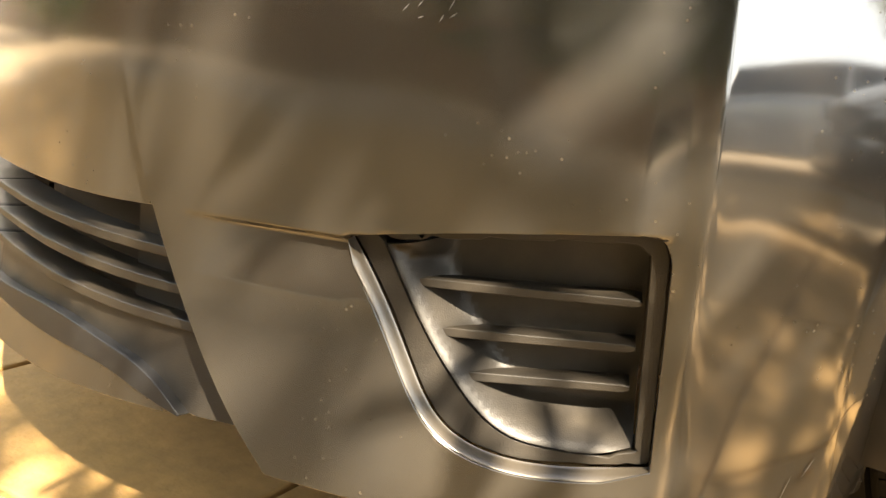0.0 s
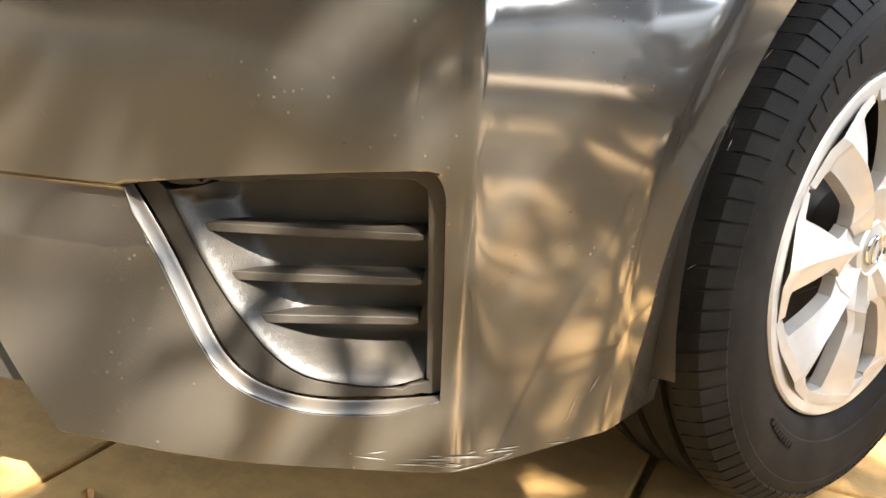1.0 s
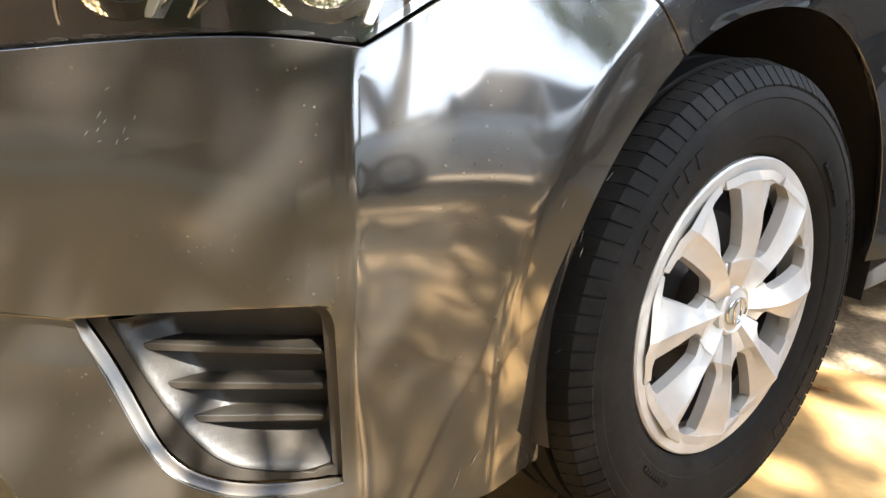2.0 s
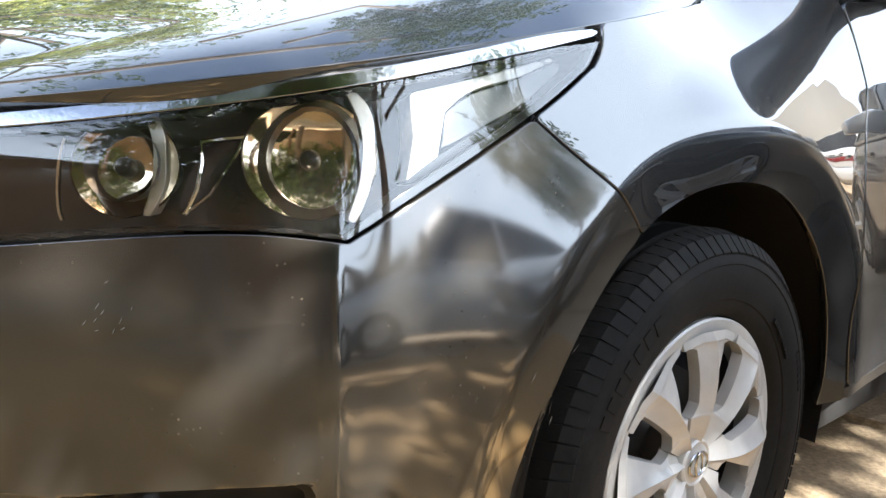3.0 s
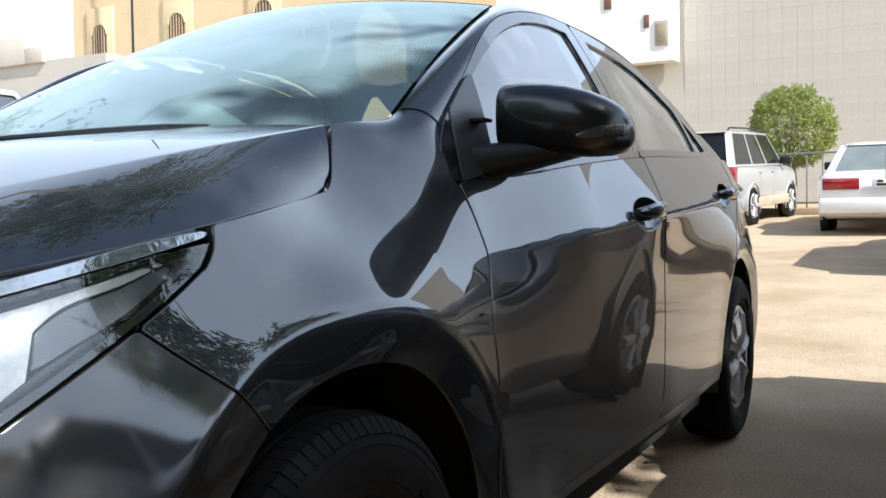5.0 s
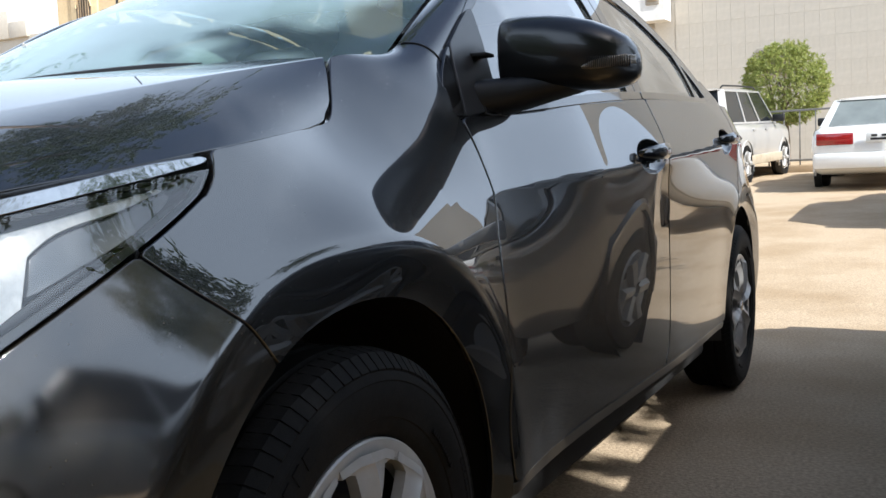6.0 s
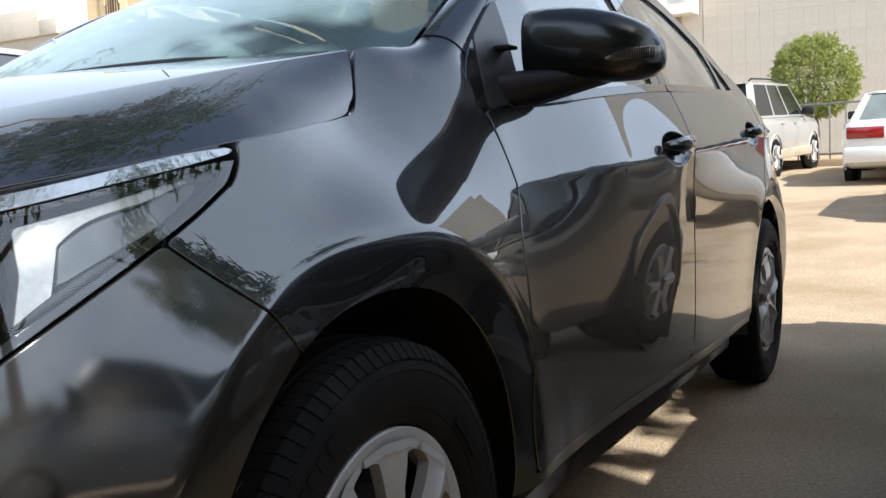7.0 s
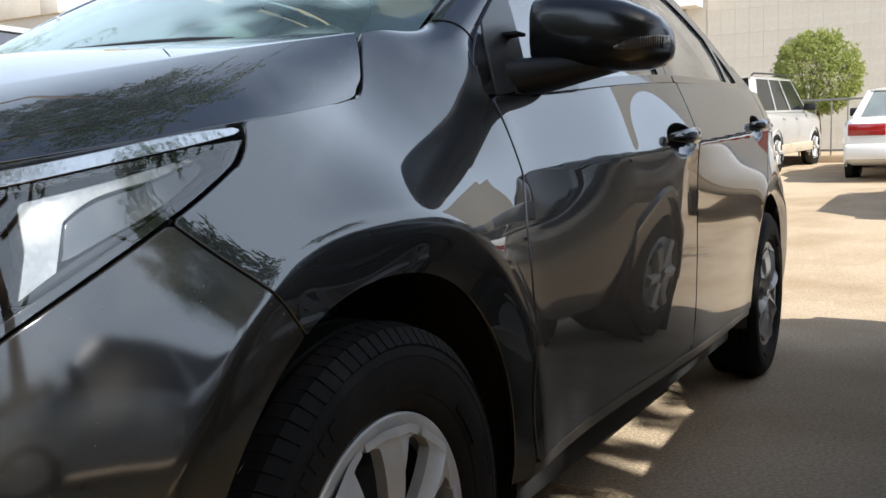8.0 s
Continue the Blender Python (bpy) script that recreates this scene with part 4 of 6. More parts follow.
for flip in (False, True):
    lamp = skin("headlight", body, HL_RING, (0.012, 0.008), LAMP_HOUSING, car, "dark headlamp with clear lens and chrome reflectors", offset=-0.085, depth=-0.078, mirror=flip, holes=[np.array([(a + r * math.cos(t), z + r * math.sin(t)) for t in np.linspace(0, 2 * math.pi, 33)[:-1]]) for a, z, r in ((0.890, 0.748, 0.046), (0.703, 0.738, 0.034))])
    lens = skin("lens", body, HL_RING, (0.012, 0.008), CLEAR, lamp, offset=-0.003, depth=0, mirror=flip)
    lens.visible_shadow = False
    skin("lens_border", body, HL_RING, (0.004, 0.004), GLOSS_BLACK, lamp, holes=[path2(("c", [(a, z + 0.007) for a, z in HL_LOW[:-1]] + [(0.919, 0.677)]), ("c", [(0.919, 0.677), (0.972, 0.7075), (1.037, 0.741), (1.138, 0.789), (1.207, 0.8205), (1.252, 0.842)]), ("c", [(1.252, 0.842), (1.264, 0.855), (1.27, 0.861)]), ("c", [(a, z - 0.023) for a, z in HL_TOP if a < 1.25]))], offset=-0.006, depth=0.01, mirror=flip)
    # chrome strip between lens and bonnet
    skin("chrome_strip", body, path2(("c", [(a, z - 0.003) for a, z in HL_TOP]), ("c", [(a, z - 0.0165) for a, z in HL_TOP[:0:-1]] + [(1.277, 0.872)])), (0.008, 0.004), TRIM_CHROME, lamp, offset=-0.002, depth=0.02, mirror=flip)
    # light guide of the outer corner: a bright tapering strip with a downward leg
    skin("running_light", body, path2(("c", [(1.270, 0.8605), (1.18, 0.845), (1.10, 0.8305), (1.0105, 0.8145)]), ("l", [(1.0105, 0.8145), (1.011, 0.772), (0.9967, 0.7202)]), ("l", [(1.035, 0.7375), (1.051, 0.788)]), ("c", [(1.054, 0.796), (1.08, 0.8115), (1.15, 0.829), (1.22, 0.8465), (1.270, 0.8605)])), (0.006, 0.005), BEZEL, lamp, "bright running light strip", offset=-0.028, depth=0.03, mirror=flip)
    skin("corner_reflector", body, path2(("c", [(1.046, 0.757), (1.10, 0.7795), (1.17, 0.8055), (1.24, 0.8385)]), ("c", [(1.255, 0.8525), (1.22, 0.8445), (1.15, 0.827), (1.082, 0.8095), (1.058, 0.796)])), (0.01, 0.006), CORNER_GREY, lamp, offset=-0.034, depth=0.02, mirror=flip)
    skin("lamp_ledge", body, path2(("c", [(0.985, 0.712), (1.05, 0.744), (1.12, 0.777), (1.20, 0.814)]), ("c", [(1.20, 0.8195), (1.12, 0.787), (1.05, 0.757), (0.99, 0.722)])), (0.01, 0.006), GLOSS_BLACK, lamp, offset=-0.026, depth=0.03, mirror=flip)
    # bowls of the two beams, each with a bright ring and a lamp in its middle
    for name, a, z, r, deep in (("low_beam", 0.884, 0.7485, 0.064, 0.008), ("high_beam", 0.698, 0.739, 0.053, 0.008)):
        m = spot(a, z, -0.030, flip)
        bm = bmesh.new()
        # a stepped bowl, squashed a little in height
        prof = [(-deep, 0.004), (-deep * 0.93, r * 0.28), (-deep * 0.77, r * 0.50), (-deep * 0.74, r * 0.52), (-deep * 0.46, r * 0.74), (-deep * 0.42, r * 0.755), (-deep * 0.12, r * 0.94), (0, r), (0.003, r + 0.001), (0, r + 0.002)]
        lathe(bm, prof, 44, m @ Matrix.Diagonal((1, 1.0, 0.9, 1)))
        bowl = part(name, bm, BOWL, lamp, sharp=20)
        bm = bmesh.new()
        lathe(bm, [(-deep * 0.95, 0.010), (0.004, 0.0095), (0.008, 0.007), (0.009, 0.0001)], 16, m)
        part("bulb_shield", bm, LAMP_HOUSING, bowl)
        skin("bezel", body, CRESCENTS[name], (0.004, 0.004), BEZEL, bowl, offset=-0.016, depth=0.03, mirror=flip)
    bm = bmesh.new()
    m = spot(0.655, 0.727, -0.034, flip)
    tube(bm, [m @ Vector((0.0, -0.016 - 0.012 * math.cos(t), 0.046 * math.sin(t))) for t in np.linspace(-1.2, 1.0, 9)], 0.0026, 6)
    part("bracket", bm, CHROME, lamp)
    bm = bmesh.new()
    m = spot(0.795, 0.735, -0.03, flip)
    tube(bm, [m @ Vector(v) for v in ((0, 0.020, 0.035), (0.004, -0.020, 0.028), (0.006, -0.018, 0.008), (0.004, -0.022, -0.018), (0, -0.034, -0.042))], 0.0024, 6)
    tube(bm, [m @ Vector(v) for v in ((0, 0.020, 0.035), (0.004, 0.014, 0.018), (0.006, -0.009, -0.022), (0, -0.034, -0.042))], 0.0018, 6)
    part("bracket", bm, CHROME, lamp)

    # fog lamp recess: a frame, a pit with fins
    fog = skin("fog_recess", body, FOG, (0.007, 0.007), GREY_PLASTIC, car, "dusty grey louvred plastic insert", holes=[FOG_PIT], offset=-0.016, depth=0.045, mirror=flip)
    skin("pit", body, FOG_PIT, (0.006, 0.006), GREY_PLASTIC, fog, lift=pit_lift, depth=-0.003, mirror=flip)
    for z, a0 in ((0.3665, 0.684), (0.329, 0.708), (0.2955, 0.731)):
        skin("fin", body, path2(("l", [(a0 - 0.004, z + 0.0025), (a0 + 0.012, z - 0.001), (0.877, z + 0.006), (0.877, z + 0.0115), (a0 + 0.012, z + 0.0055)])), (0.006, 0.0022), GREY_PLASTIC, fog, offset=-0.026, depth=0.035, mirror=flip)

WHEEL_R = 0.317


def wheel_thing(parent, m, tread=True):
    hubm = m
    bm = bmesh.new()
    # tyre: sidewall, shoulder, tread with ribs
    prof = [(-0.085, 0.205), (-0.098, 0.235), (-0.100, 0.265), (-0.094, 0.292), (-0.080, 0.308), (-0.072, 0.3125)]
    for c in (-0.042, 0.0, 0.042):
        prof += [(c - 0.020, 0.3155), (c - 0.006, 0.3165), (c - 0.005, 0.309), (c + 0.005, 0.309), (c + 0.006, 0.3165)]
    prof += [(0.066, 0.3145), (0.078, 0.3095), (0.091, 0.296), (0.0965, 0.284), (0.0985, 0.276), (0.0975, 0.2745), (0.0995, 0.262), (0.0985, 0.245), (0.0945, 0.228), (0.0925, 0.2265), (0.0905, 0.2155), (0.0865, 0.2095), (0.080, 0.203), (0.06, 0.198)]
    lathe(bm, prof, 96, hubm)
    wheel = part("wheel", bm, RUBBER, parent, "black tyre with a silver eight-spoke cover", sharp=28)
    if tread:
        bm = bmesh.new()
        for k in range(92):
            a = k * 2 * math.pi / 92
            for side in (1, -1):
                turn = Matrix.Rotation(a + (0.045 if side < 0 else 0), 4, "X")
                q = [Vector((side * x, r * math.sin(d), r * math.cos(d))) for x, r, d in ((0.050, 0.3150, 0.0), (0.050, 0.3150, 0.059), (0.078, 0.3085, 0.077), (0.0945, 0.2885, 0.084), (0.0945, 0.2885, 0.026), (0.078, 0.3085, 0.019))]
                q = [hubm @ turn @ (v + Vector((side * 0.0008, 0, 0))) for v in q]
                up = [bm.verts.new(v) for v in q]
                lift = [bm.verts.new(hubm @ ((hubm.inverted() @ v) * 1.0 + Vector((side * 0.001, 0, 0)) + Vector((0, (hubm.inverted() @ v).y, (hubm.inverted() @ v).z)).normalized() * 0.0028)) for v in q]
                for quad in ((0, 1, 2, 5), (5, 2, 3, 4)):
                    bm.faces.new([lift[i] for i in quad])
                for i in range(6):
                    j = (i + 1) % 6
                    bm.faces.new((up[i], up[j], lift[j], lift[i]))
        bmesh.ops.recalc_face_normals(bm, faces=bm.faces)
        tagged(part("tread_pattern", bm, RUBBER, wheel, smooth=False), kind="stuff")
        # raised marks on the sidewall, as plain bars
        bm = bmesh.new()
        for a0, n, wide, r0, r1 in ((0.55, 7, 0.060, 0.247, 0.268), (2.3, 9, 0.022, 0.236, 0.242), (3.7, 7, 0.060, 0.247, 0.268), (5.2, 12, 0.020, 0.234, 0.240), (4.9, 6, 0.03, 0.262, 0.270)):
            for k in range(n):
                a = a0 + k * wide * 1.5
                box(bm, (0.0965, -wide * 0.26 / 2, r0), (0.1003, wide * 0.26 / 2, r1), m=hubm @ Matrix.Rotation(a, 4, "X"))
        tagged(part("sidewall_relief", bm, RUBBER, wheel, smooth=False), kind="stuff")
    # wheel cover: rim, eight twisted spokes, hub
    n_a, rs = 288, [0.030, 0.045, 0.060, 0.069, 0.0725, 0.0735, 0.075, 0.0775, 0.082, 0.088, 0.095, 0.104, 0.117, 0.130, 0.142, 0.152, 0.160, 0.166, 0.170, 0.1725, 0.1738, 0.175]
    bm = bmesh.new()
    X0 = 0.066

    def face(a, r):
        d = 0.016 * (1 - ((r - 0.12) / 0.10) ** 2)
        return X0 + 0.012 + d

    lathe(bm, [(X0 - 0.012, 0.1985), (X0 + 0.016, 0.2005), (X0 + 0.0185, 0.198), (X0 + 0.0185, 0.190), (X0 + 0.0155, 0.1775), (X0 + 0.004, 0.1735), (X0 - 0.02, 0.172)], 96, hubm)
    cover = part("wheel_cover", bm, SILVER, wheel)
    for k in range(8):
        bm = bmesh.new()
        base = math.radians(4 + 45 * k)
        rows = []
        for r in rs + [0.186]:
            q = (r - 0.03) / 0.156
            twist = 0.05 * math.sin(q * 2.2) - 0.025
            half = math.pi / 8 + 0.004 - (0.036 + 0.19 * (r - 0.078)) * min(1.0, max(0.0, (r - 0.0725) / 0.016)) ** 0.5 * min(1.0, max(0.0, (0.1738 - r) / 0.008)) ** 0.5 / (2 * r)
            ridge = 0.25 * (0.45 - 0.7 * q)
            h = face(0, r)
            row = []
            for f, dx in ((-1.0, -0.020), (-0.95, -0.004), (-0.4, 0.001), (0.0, 0.008), (0.5, -0.002), (0.95, -0.007), (1.0, -0.022)):
                ang = base + twist + (f * half if f else ridge)
                if f == 0.0:
                    ang = base + twist + ridge
                ca = math.pi - ang
                row.append(bm.verts.new(hubm @ Vector((h + dx * (1 - 0.35 * (q > 0.95)), r * math.cos(ca), r * math.sin(ca)))))
            rows.append(row)
        for p, q2 in zip(rows, rows[1:]):
            for i in range(6):
                bm.faces.new((p[i], q2[i], q2[i + 1], p[i + 1]))
        bmesh.ops.recalc_face_normals(bm, faces=bm.faces)
        sp = part("spoke", bm, SILVER, cover, sharp=24)
    bm = bmesh.new()
    lathe(bm, [(X0 + 0.005, 0.036), (X0 + 0.020, 0.034), (X0 + 0.0225, 0.031), (X0 + 0.0215, 0.029), (X0 + 0.0205, 0.028), (X0 + 0.024, 0.012), (X0 + 0.0245, 0.0005)], 40, hubm)
    part("hub_cap", bm, SILVER, cover)
    # plain raised oval mark on the hub
    bm = bmesh.new()
    tube(bm, [hubm @ Vector((X0 + 0.0245, 0.022 * math.cos(t), 0.017 * math.sin(t))) for t in np.linspace(0, 2 * math.pi, 25)], 0.0018, 6, cap=False)
    tube(bm, [hubm @ Vector((X0 + 0.0255, 0.008 * math.cos(t), 0.0165 * math.sin(t))) for t in np.linspace(0, 2 * math.pi, 21)], 0.0015, 6, cap=False)
    part("hub_mark", bm, CHROME, cover)
    # steel wheel and brake behind
    bm = bmesh.new()
    lathe(bm, [(0.03, 0.005), (0.035, 0.06), (0.015, 0.075), (0.02, 0.12), (0.0, 0.15), (-0.02, 0.165), (-0.02, 0.192), (0.04, 0.196)], 48, hubm)
    part("steel_rim", bm, DARK_METAL, wheel)
    return wheel


for x, y, spin in ((0.767, 0.0, 0), (0.767, 2.70, 20), (-0.767, 0.0, 10), (-0.767, 2.70, 33)):
    m = Matrix.Translation((x, y, WHEEL_R - 0.001)) @ Matrix.Rotation(radians(180 if x < 0 else 0), 4, "Z") @ Matrix.Rotation(radians(spin), 4, "X")
    wheel_thing(car, m, tread=x > 0)

# dark liners inside the wheel openings, and the underside
for cy, cz, r in ARCHES:
    for side in (1, -1):
        bm = bmesh.new()
        rings = lathe(bm, [(0.845, r + 0.012), (0.80, r + 0.022), (0.52, r + 0.022), (0.515, 0.05)], 48, Matrix.Translation((0, cy, cz)))
        bmesh.ops.delete(bm, geom=[v for v in bm.verts if v.co.z < 0.2], context="VERTS")
        if side < 0:
            bmesh.ops.scale(bm, vec=(-1, 1, 1), verts=bm.verts)
        part("wheel_arch_liner", bm, BLACK, car)
bm = bmesh.new()
box(bm, (-0.50, -0.62, 0.21), (0.50, 3.2, 0.33), 0.02)
box(bm, (-0.80, 0.46, 0.20), (0.80, 2.28, 0.30), 0.02)
box(bm, (-0.48, -0.55, 0.3), (0.48, 0.55, 0.72), 0.03)
part("underbody", bm, SEAL, car)

# ---- mirrors, handles, wipers, cabin ----
SATIN = material("satin_black_plastic", (0.03, 0.03, 0.032), 0.32, coat=0.3, coat_rough=0.2, grain=0.1, bump=0.0002, bump_size=900)
MIRROR_SHELL = material("dark_mirror_paint", (0.009, 0.0088, 0.0088), 0.28, coat=0.5, coat_rough=0.05, grain=0.15)
def swept(bm, rings, close=True, caps=True):
    rs = [[bm.verts.new(p) for p in ring] for ring in rings]
    n = len(rs[0])
    for r, q in zip(rs, rs[1:]):
        for k in range(n if close else n - 1):
            bm.faces.new((r[k], r[(k + 1) % n], q[(k + 1) % n], q[k]))
    if caps:
        bm.faces.new(rs[0][::-1])
        bm.faces.new(rs[-1])


def mirror_ring(x, y0, y1, zc, hh, n=28):
    """A rounded section of the mirror's shell at x: flat towards the tail, bulging to the nose."""
    pts = []
    for k in range(n):
        t = 2 * math.pi * k / n
        c, s = math.cos(t), math.sin(t)
        yy = (y0 + y1) / 2 + (y1 - y0) / 2 * math.copysign(abs(c) ** (0.55 if c > 0 else 0.85), c)
        zz = zc + hh * math.copysign(abs(s) ** 0.62, s)
        pts.append((x, yy, zz))
    return pts


for side in (1, -1):
    flip = Matrix.Diagonal((side, 1, 1, 1))
    bm = bmesh.new()
    rows = [(0.784, 0.640, 0.700, 1.072, 0.040), (0.784, 0.612, 0.708, 1.072, 0.060), (0.787, 0.600, 0.710, 1.072, 0.0655), (0.795, 0.594, 0.711, 1.072, 0.0675), (0.835, 0.584, 0.711, 1.071, 0.0685), (0.885, 0.573, 0.708, 1.067, 0.0675), (0.925, 0.566, 0.704, 1.0615, 0.065), (0.965, 0.568, 0.696, 1.054, 0.060), (1.000, 0.580, 0.686, 1.046, 0.051), (1.022, 0.598, 0.676, 1.041, 0.041), (1.036, 0.620, 0.666, 1.037, 0.026), (1.040, 0.636, 0.656, 1.036, 0.012)]
    swept(bm, [mirror_ring(*r) for r in rows])
    bmesh.ops.transform(bm, matrix=flip, verts=bm.verts)
    bmesh.ops.recalc_face_normals(bm, faces=bm.faces)
    mir = part("door_mirror", bm, MIRROR_SHELL, car, "glossy dark door mirror with a clear indicator strip", sharp=48)
    bm = bmesh.new()
    swept(bm, [mirror_ring(x, y0 - 0.0025, y0 + 0.035, z, h, 16) for x, y0, z, h in ((0.958, 0.568, 1.029, 0.003), (0.972, 0.571, 1.032, 0.010), (1.0, 0.580, 1.036, 0.0135), (1.024, 0.600, 1.039, 0.0135), (1.0375, 0.622, 1.041, 0.010))])
    bmesh.ops.transform(bm, matrix=flip, verts=bm.verts)
    bmesh.ops.recalc_face_normals(bm, faces=bm.faces)
    ind = part("indicator", bm, material("clear_ribbed_plastic", (0.20, 0.165, 0.12), 0.3, metal=0.2, coat=0.8, grain=0.15, grain_size=300), mir)
    bm = bmesh.new()
    for k in range(22):
        x = 0.966 + k * 0.0031
        y = float(np.interp(x, (0.935, 0.96, 1.0, 1.024, 1.0375), (0.5635, 0.5645, 0.5765, 0.5965, 0.6185)))
        box(bm, (x, y - 0.0005, 1.027), (x + 0.0009, y + 0.006, 1.046))
    bmesh.ops.transform(bm, matrix=flip, verts=bm.verts)
    tagged(part("indicator_ribs", bm, DARK_METAL, ind), kind="stuff")
    # arm and foot, and the black corner plate that carries them
    bm = bmesh.new()
    swept(bm, [mirror_ring(x, y0, y1, z, h, 20) for x, y0, y1, z, h in ((0.735, 0.53, 0.665, 0.990, 0.034), (0.785, 0.560, 0.675, 0.994, 0.033), (0.82, 0.580, 0.69, 1.000, 0.030), (0.88, 0.592, 0.695, 1.009, 0.024), (0.94, 0.606, 0.69, 1.016, 0.018), (0.985, 0.62, 0.68, 1.024, 0.010))])
    bmesh.ops.transform(bm, matrix=flip, verts=bm.verts)
    bmesh.ops.recalc_face_normals(bm, faces=bm.faces)
    part("mirror_arm", bm, BLACK, mir, sharp=60)
    sail = path2(("c", [(0.494, 0.950), (0.503, 1.0), (0.513, 1.05), (0.524, 1.084)]), ("l", [(0.524, 1.084), (0.580, 1.125), (0.632, 1.160), (0.652, 1.166)]), ("c", [(0.652, 1.166), (0.644, 1.12), (0.632, 1.06), (0.625, 1.02), (0.626, 0.972)]), ("l", [(0.626, 0.972), (0.494, 0.950)]))
    skin("mirror_plate", glasshouse, sail, (0.006, 0.006), SATIN, mir, offset=0.010, depth=0.02, mirror=side < 0)
    wedge = path2(("c", [(0.438, 0.950), (0.440, 0.98), (0.452, 1.012), (0.481, 1.047), (0.506, 1.070), (0.520, 1.081)]), ("c", [(0.520, 1.081), (0.509, 1.05), (0.499, 1.0), (0.490, 0.951)]), ("l", [(0.490, 0.951), (0.438, 0.950)]))
    skin("corner_piece", glasshouse, wedge, (0.005, 0.005), GLOSS_BLACK, mir, offset=0.009, depth=0.02, mirror=side < 0)
    bm = bmesh.new()
    box(bm, (0.735, 0.575, 1.066), (0.775, 0.612, 1.073), 0.002, flip)
    part("bump_stop", bm, SEAL, mir)
    # handles: a bar over a scooped cup
    for door_y, zc in HANDLES:
        px = float(body(s_of_y(door_y), zc + 0.006)[0])
        bm = bmesh.new()
        ring = lambda yy, off, hw, hh: [(px + off + hw * math.cos(t), yy, zc + 0.008 + (yy - door_y) * 0.05 + hh * math.sin(t)) for t in np.linspace(0, 2 * math.pi, 13)[:-1]]
        swept(bm, [ring(door_y + d, o, w, h) for d, o, w, h in ((-0.108, -0.002, 0.004, 0.006), (-0.100, 0.008, 0.006, 0.011), (-0.075, 0.021, 0.007, 0.015), (-0.03, 0.031, 0.008, 0.019), (0.02, 0.033, 0.008, 0.0205), (0.052, 0.029, 0.009, 0.0205), (0.075, 0.019, 0.010, 0.0195), (0.094, 0.008, 0.009, 0.017), (0.102, -0.002, 0.005, 0.011))])
        bmesh.ops.transform(bm, matrix=flip, verts=bm.verts)
        bmesh.ops.recalc_face_normals(bm, faces=bm.faces)
        hd = part("door_handle", bm, PAINT, car, sharp=50)
        s0 = float(s_of_y(door_y))
        bowl = lambda a, z, s0=s0, zc=zc: -0.030 * np.clip(1 - ((a - s0) / 0.105) ** 2 - ((z - zc + 0.004) / 0.043) ** 2, 0, 1) ** 0.6
        skin("handle_cup", body, cup_ring(door_y, zc, 1.03), (0.004, 0.003), PAINT, hd, lift=bowl, offset=-0.001, depth=0, mirror=side < 0)
    # dark strips behind the open joints between panels
    for line, w in ((SEAM, 0.012), (B_SEAM, 0.012), (SY((0.45, 0.325), (0.434, 0.42), (0.431, 0.56), (0.436, 0.66), (0.45, 0.74), (0.481, 0.82), (0.476, 0.88), (0.452, 0.94)), 0.012)):
        a = np.array(line)
        d = np.gradient(a, axis=0)
        n = np.stack([d[:, 1], -d[:, 0]], 1) / np.linalg.norm(d, axis=1)[:, None]
        skin("joint_seal", body, path2(("c", a + n * w), ("c", (a - n * w)[::-1])), (0.008, 0.008), SEAL, car, offset=-0.011, depth=0, mirror=side < 0)

    bm = bmesh.new()
    tube(bm, [flip @ Vector(pillar_foot(np.array(1.0), np.array(b))) for b in np.linspace(0.02, 1.0, 14)], 0.0016, 6)
    part("pillar_joint", bm, SEAL, car)

# wiper cowl and arms at the windscreen's foot
bm = bmesh.new()
us = np.linspace(-1.0, 1.0, 40)
lo, hi = windscreen(us, 0 * us - 0.10), windscreen(us, 0 * us - 0.078)
lo = lo + np.array([0, -0.03, -0.05])
hi = hi + np.array([0, -0.002, 0.002])
va, vb = [bm.verts.new(p) for p in lo], [bm.verts.new(p) for p in hi]
for i in range(39):
    bm.faces.new((va[i], va[i + 1], vb[i + 1], vb[i]))
part("scuttle", bm, SEAL, car)
for x0, x1 in ((0.40, -0.12), (-0.14, -0.60)):
    bm = bmesh.new()
    u0, u1 = x0 / 0.672, x1 / 0.672
    P = [windscreen(np.array(u), np.array(v)) + np.array([0, -0.016, 0.012]) for u, v in zip(np.linspace(u0, u1, 8), -0.062 + 0.020 * np.sin(np.linspace(0, 1.2, 8)))]
    tube(bm, P, [0.003, 0.009, 0.010, 0.010, 0.009, 0.008, 0.007, 0.005], 8)
    Q = [windscreen(np.array(u), np.array(v)) + np.array([0, -0.004, 0.004]) for u, v in zip(np.linspace(u1 + 0.40, u1 - 0.32, 8), np.linspace(-0.040, -0.016, 8))]
    tube(bm, Q, [0.002, 0.005, 0.006, 0.006, 0.006, 0.006, 0.005, 0.002], 6)
    part("wiper", bm, BLACK, car)
# cabin: dashboard, seats, floor
bm = bmesh.new()
dash = [[(x * w, y, z) for x in np.linspace(-1, 1, 17)] for y, z, w in ((0.30, 1.03, 0.62), (0.45, 1.045, 0.66), (0.65, 1.03, 0.70), (0.80, 0.98, 0.71), (0.84, 0.86, 0.71), (0.80, 0.60, 0.71))]
swept(bm, dash, close=False, caps=False)
part("dashboard", bm, CABIN, car)
bm = bmesh.new()
box(bm, (-0.70, 0.5, 0.30), (0.70, 2.6, 0.36), 0.01)
part("cabin_floor", bm, CABIN, car)
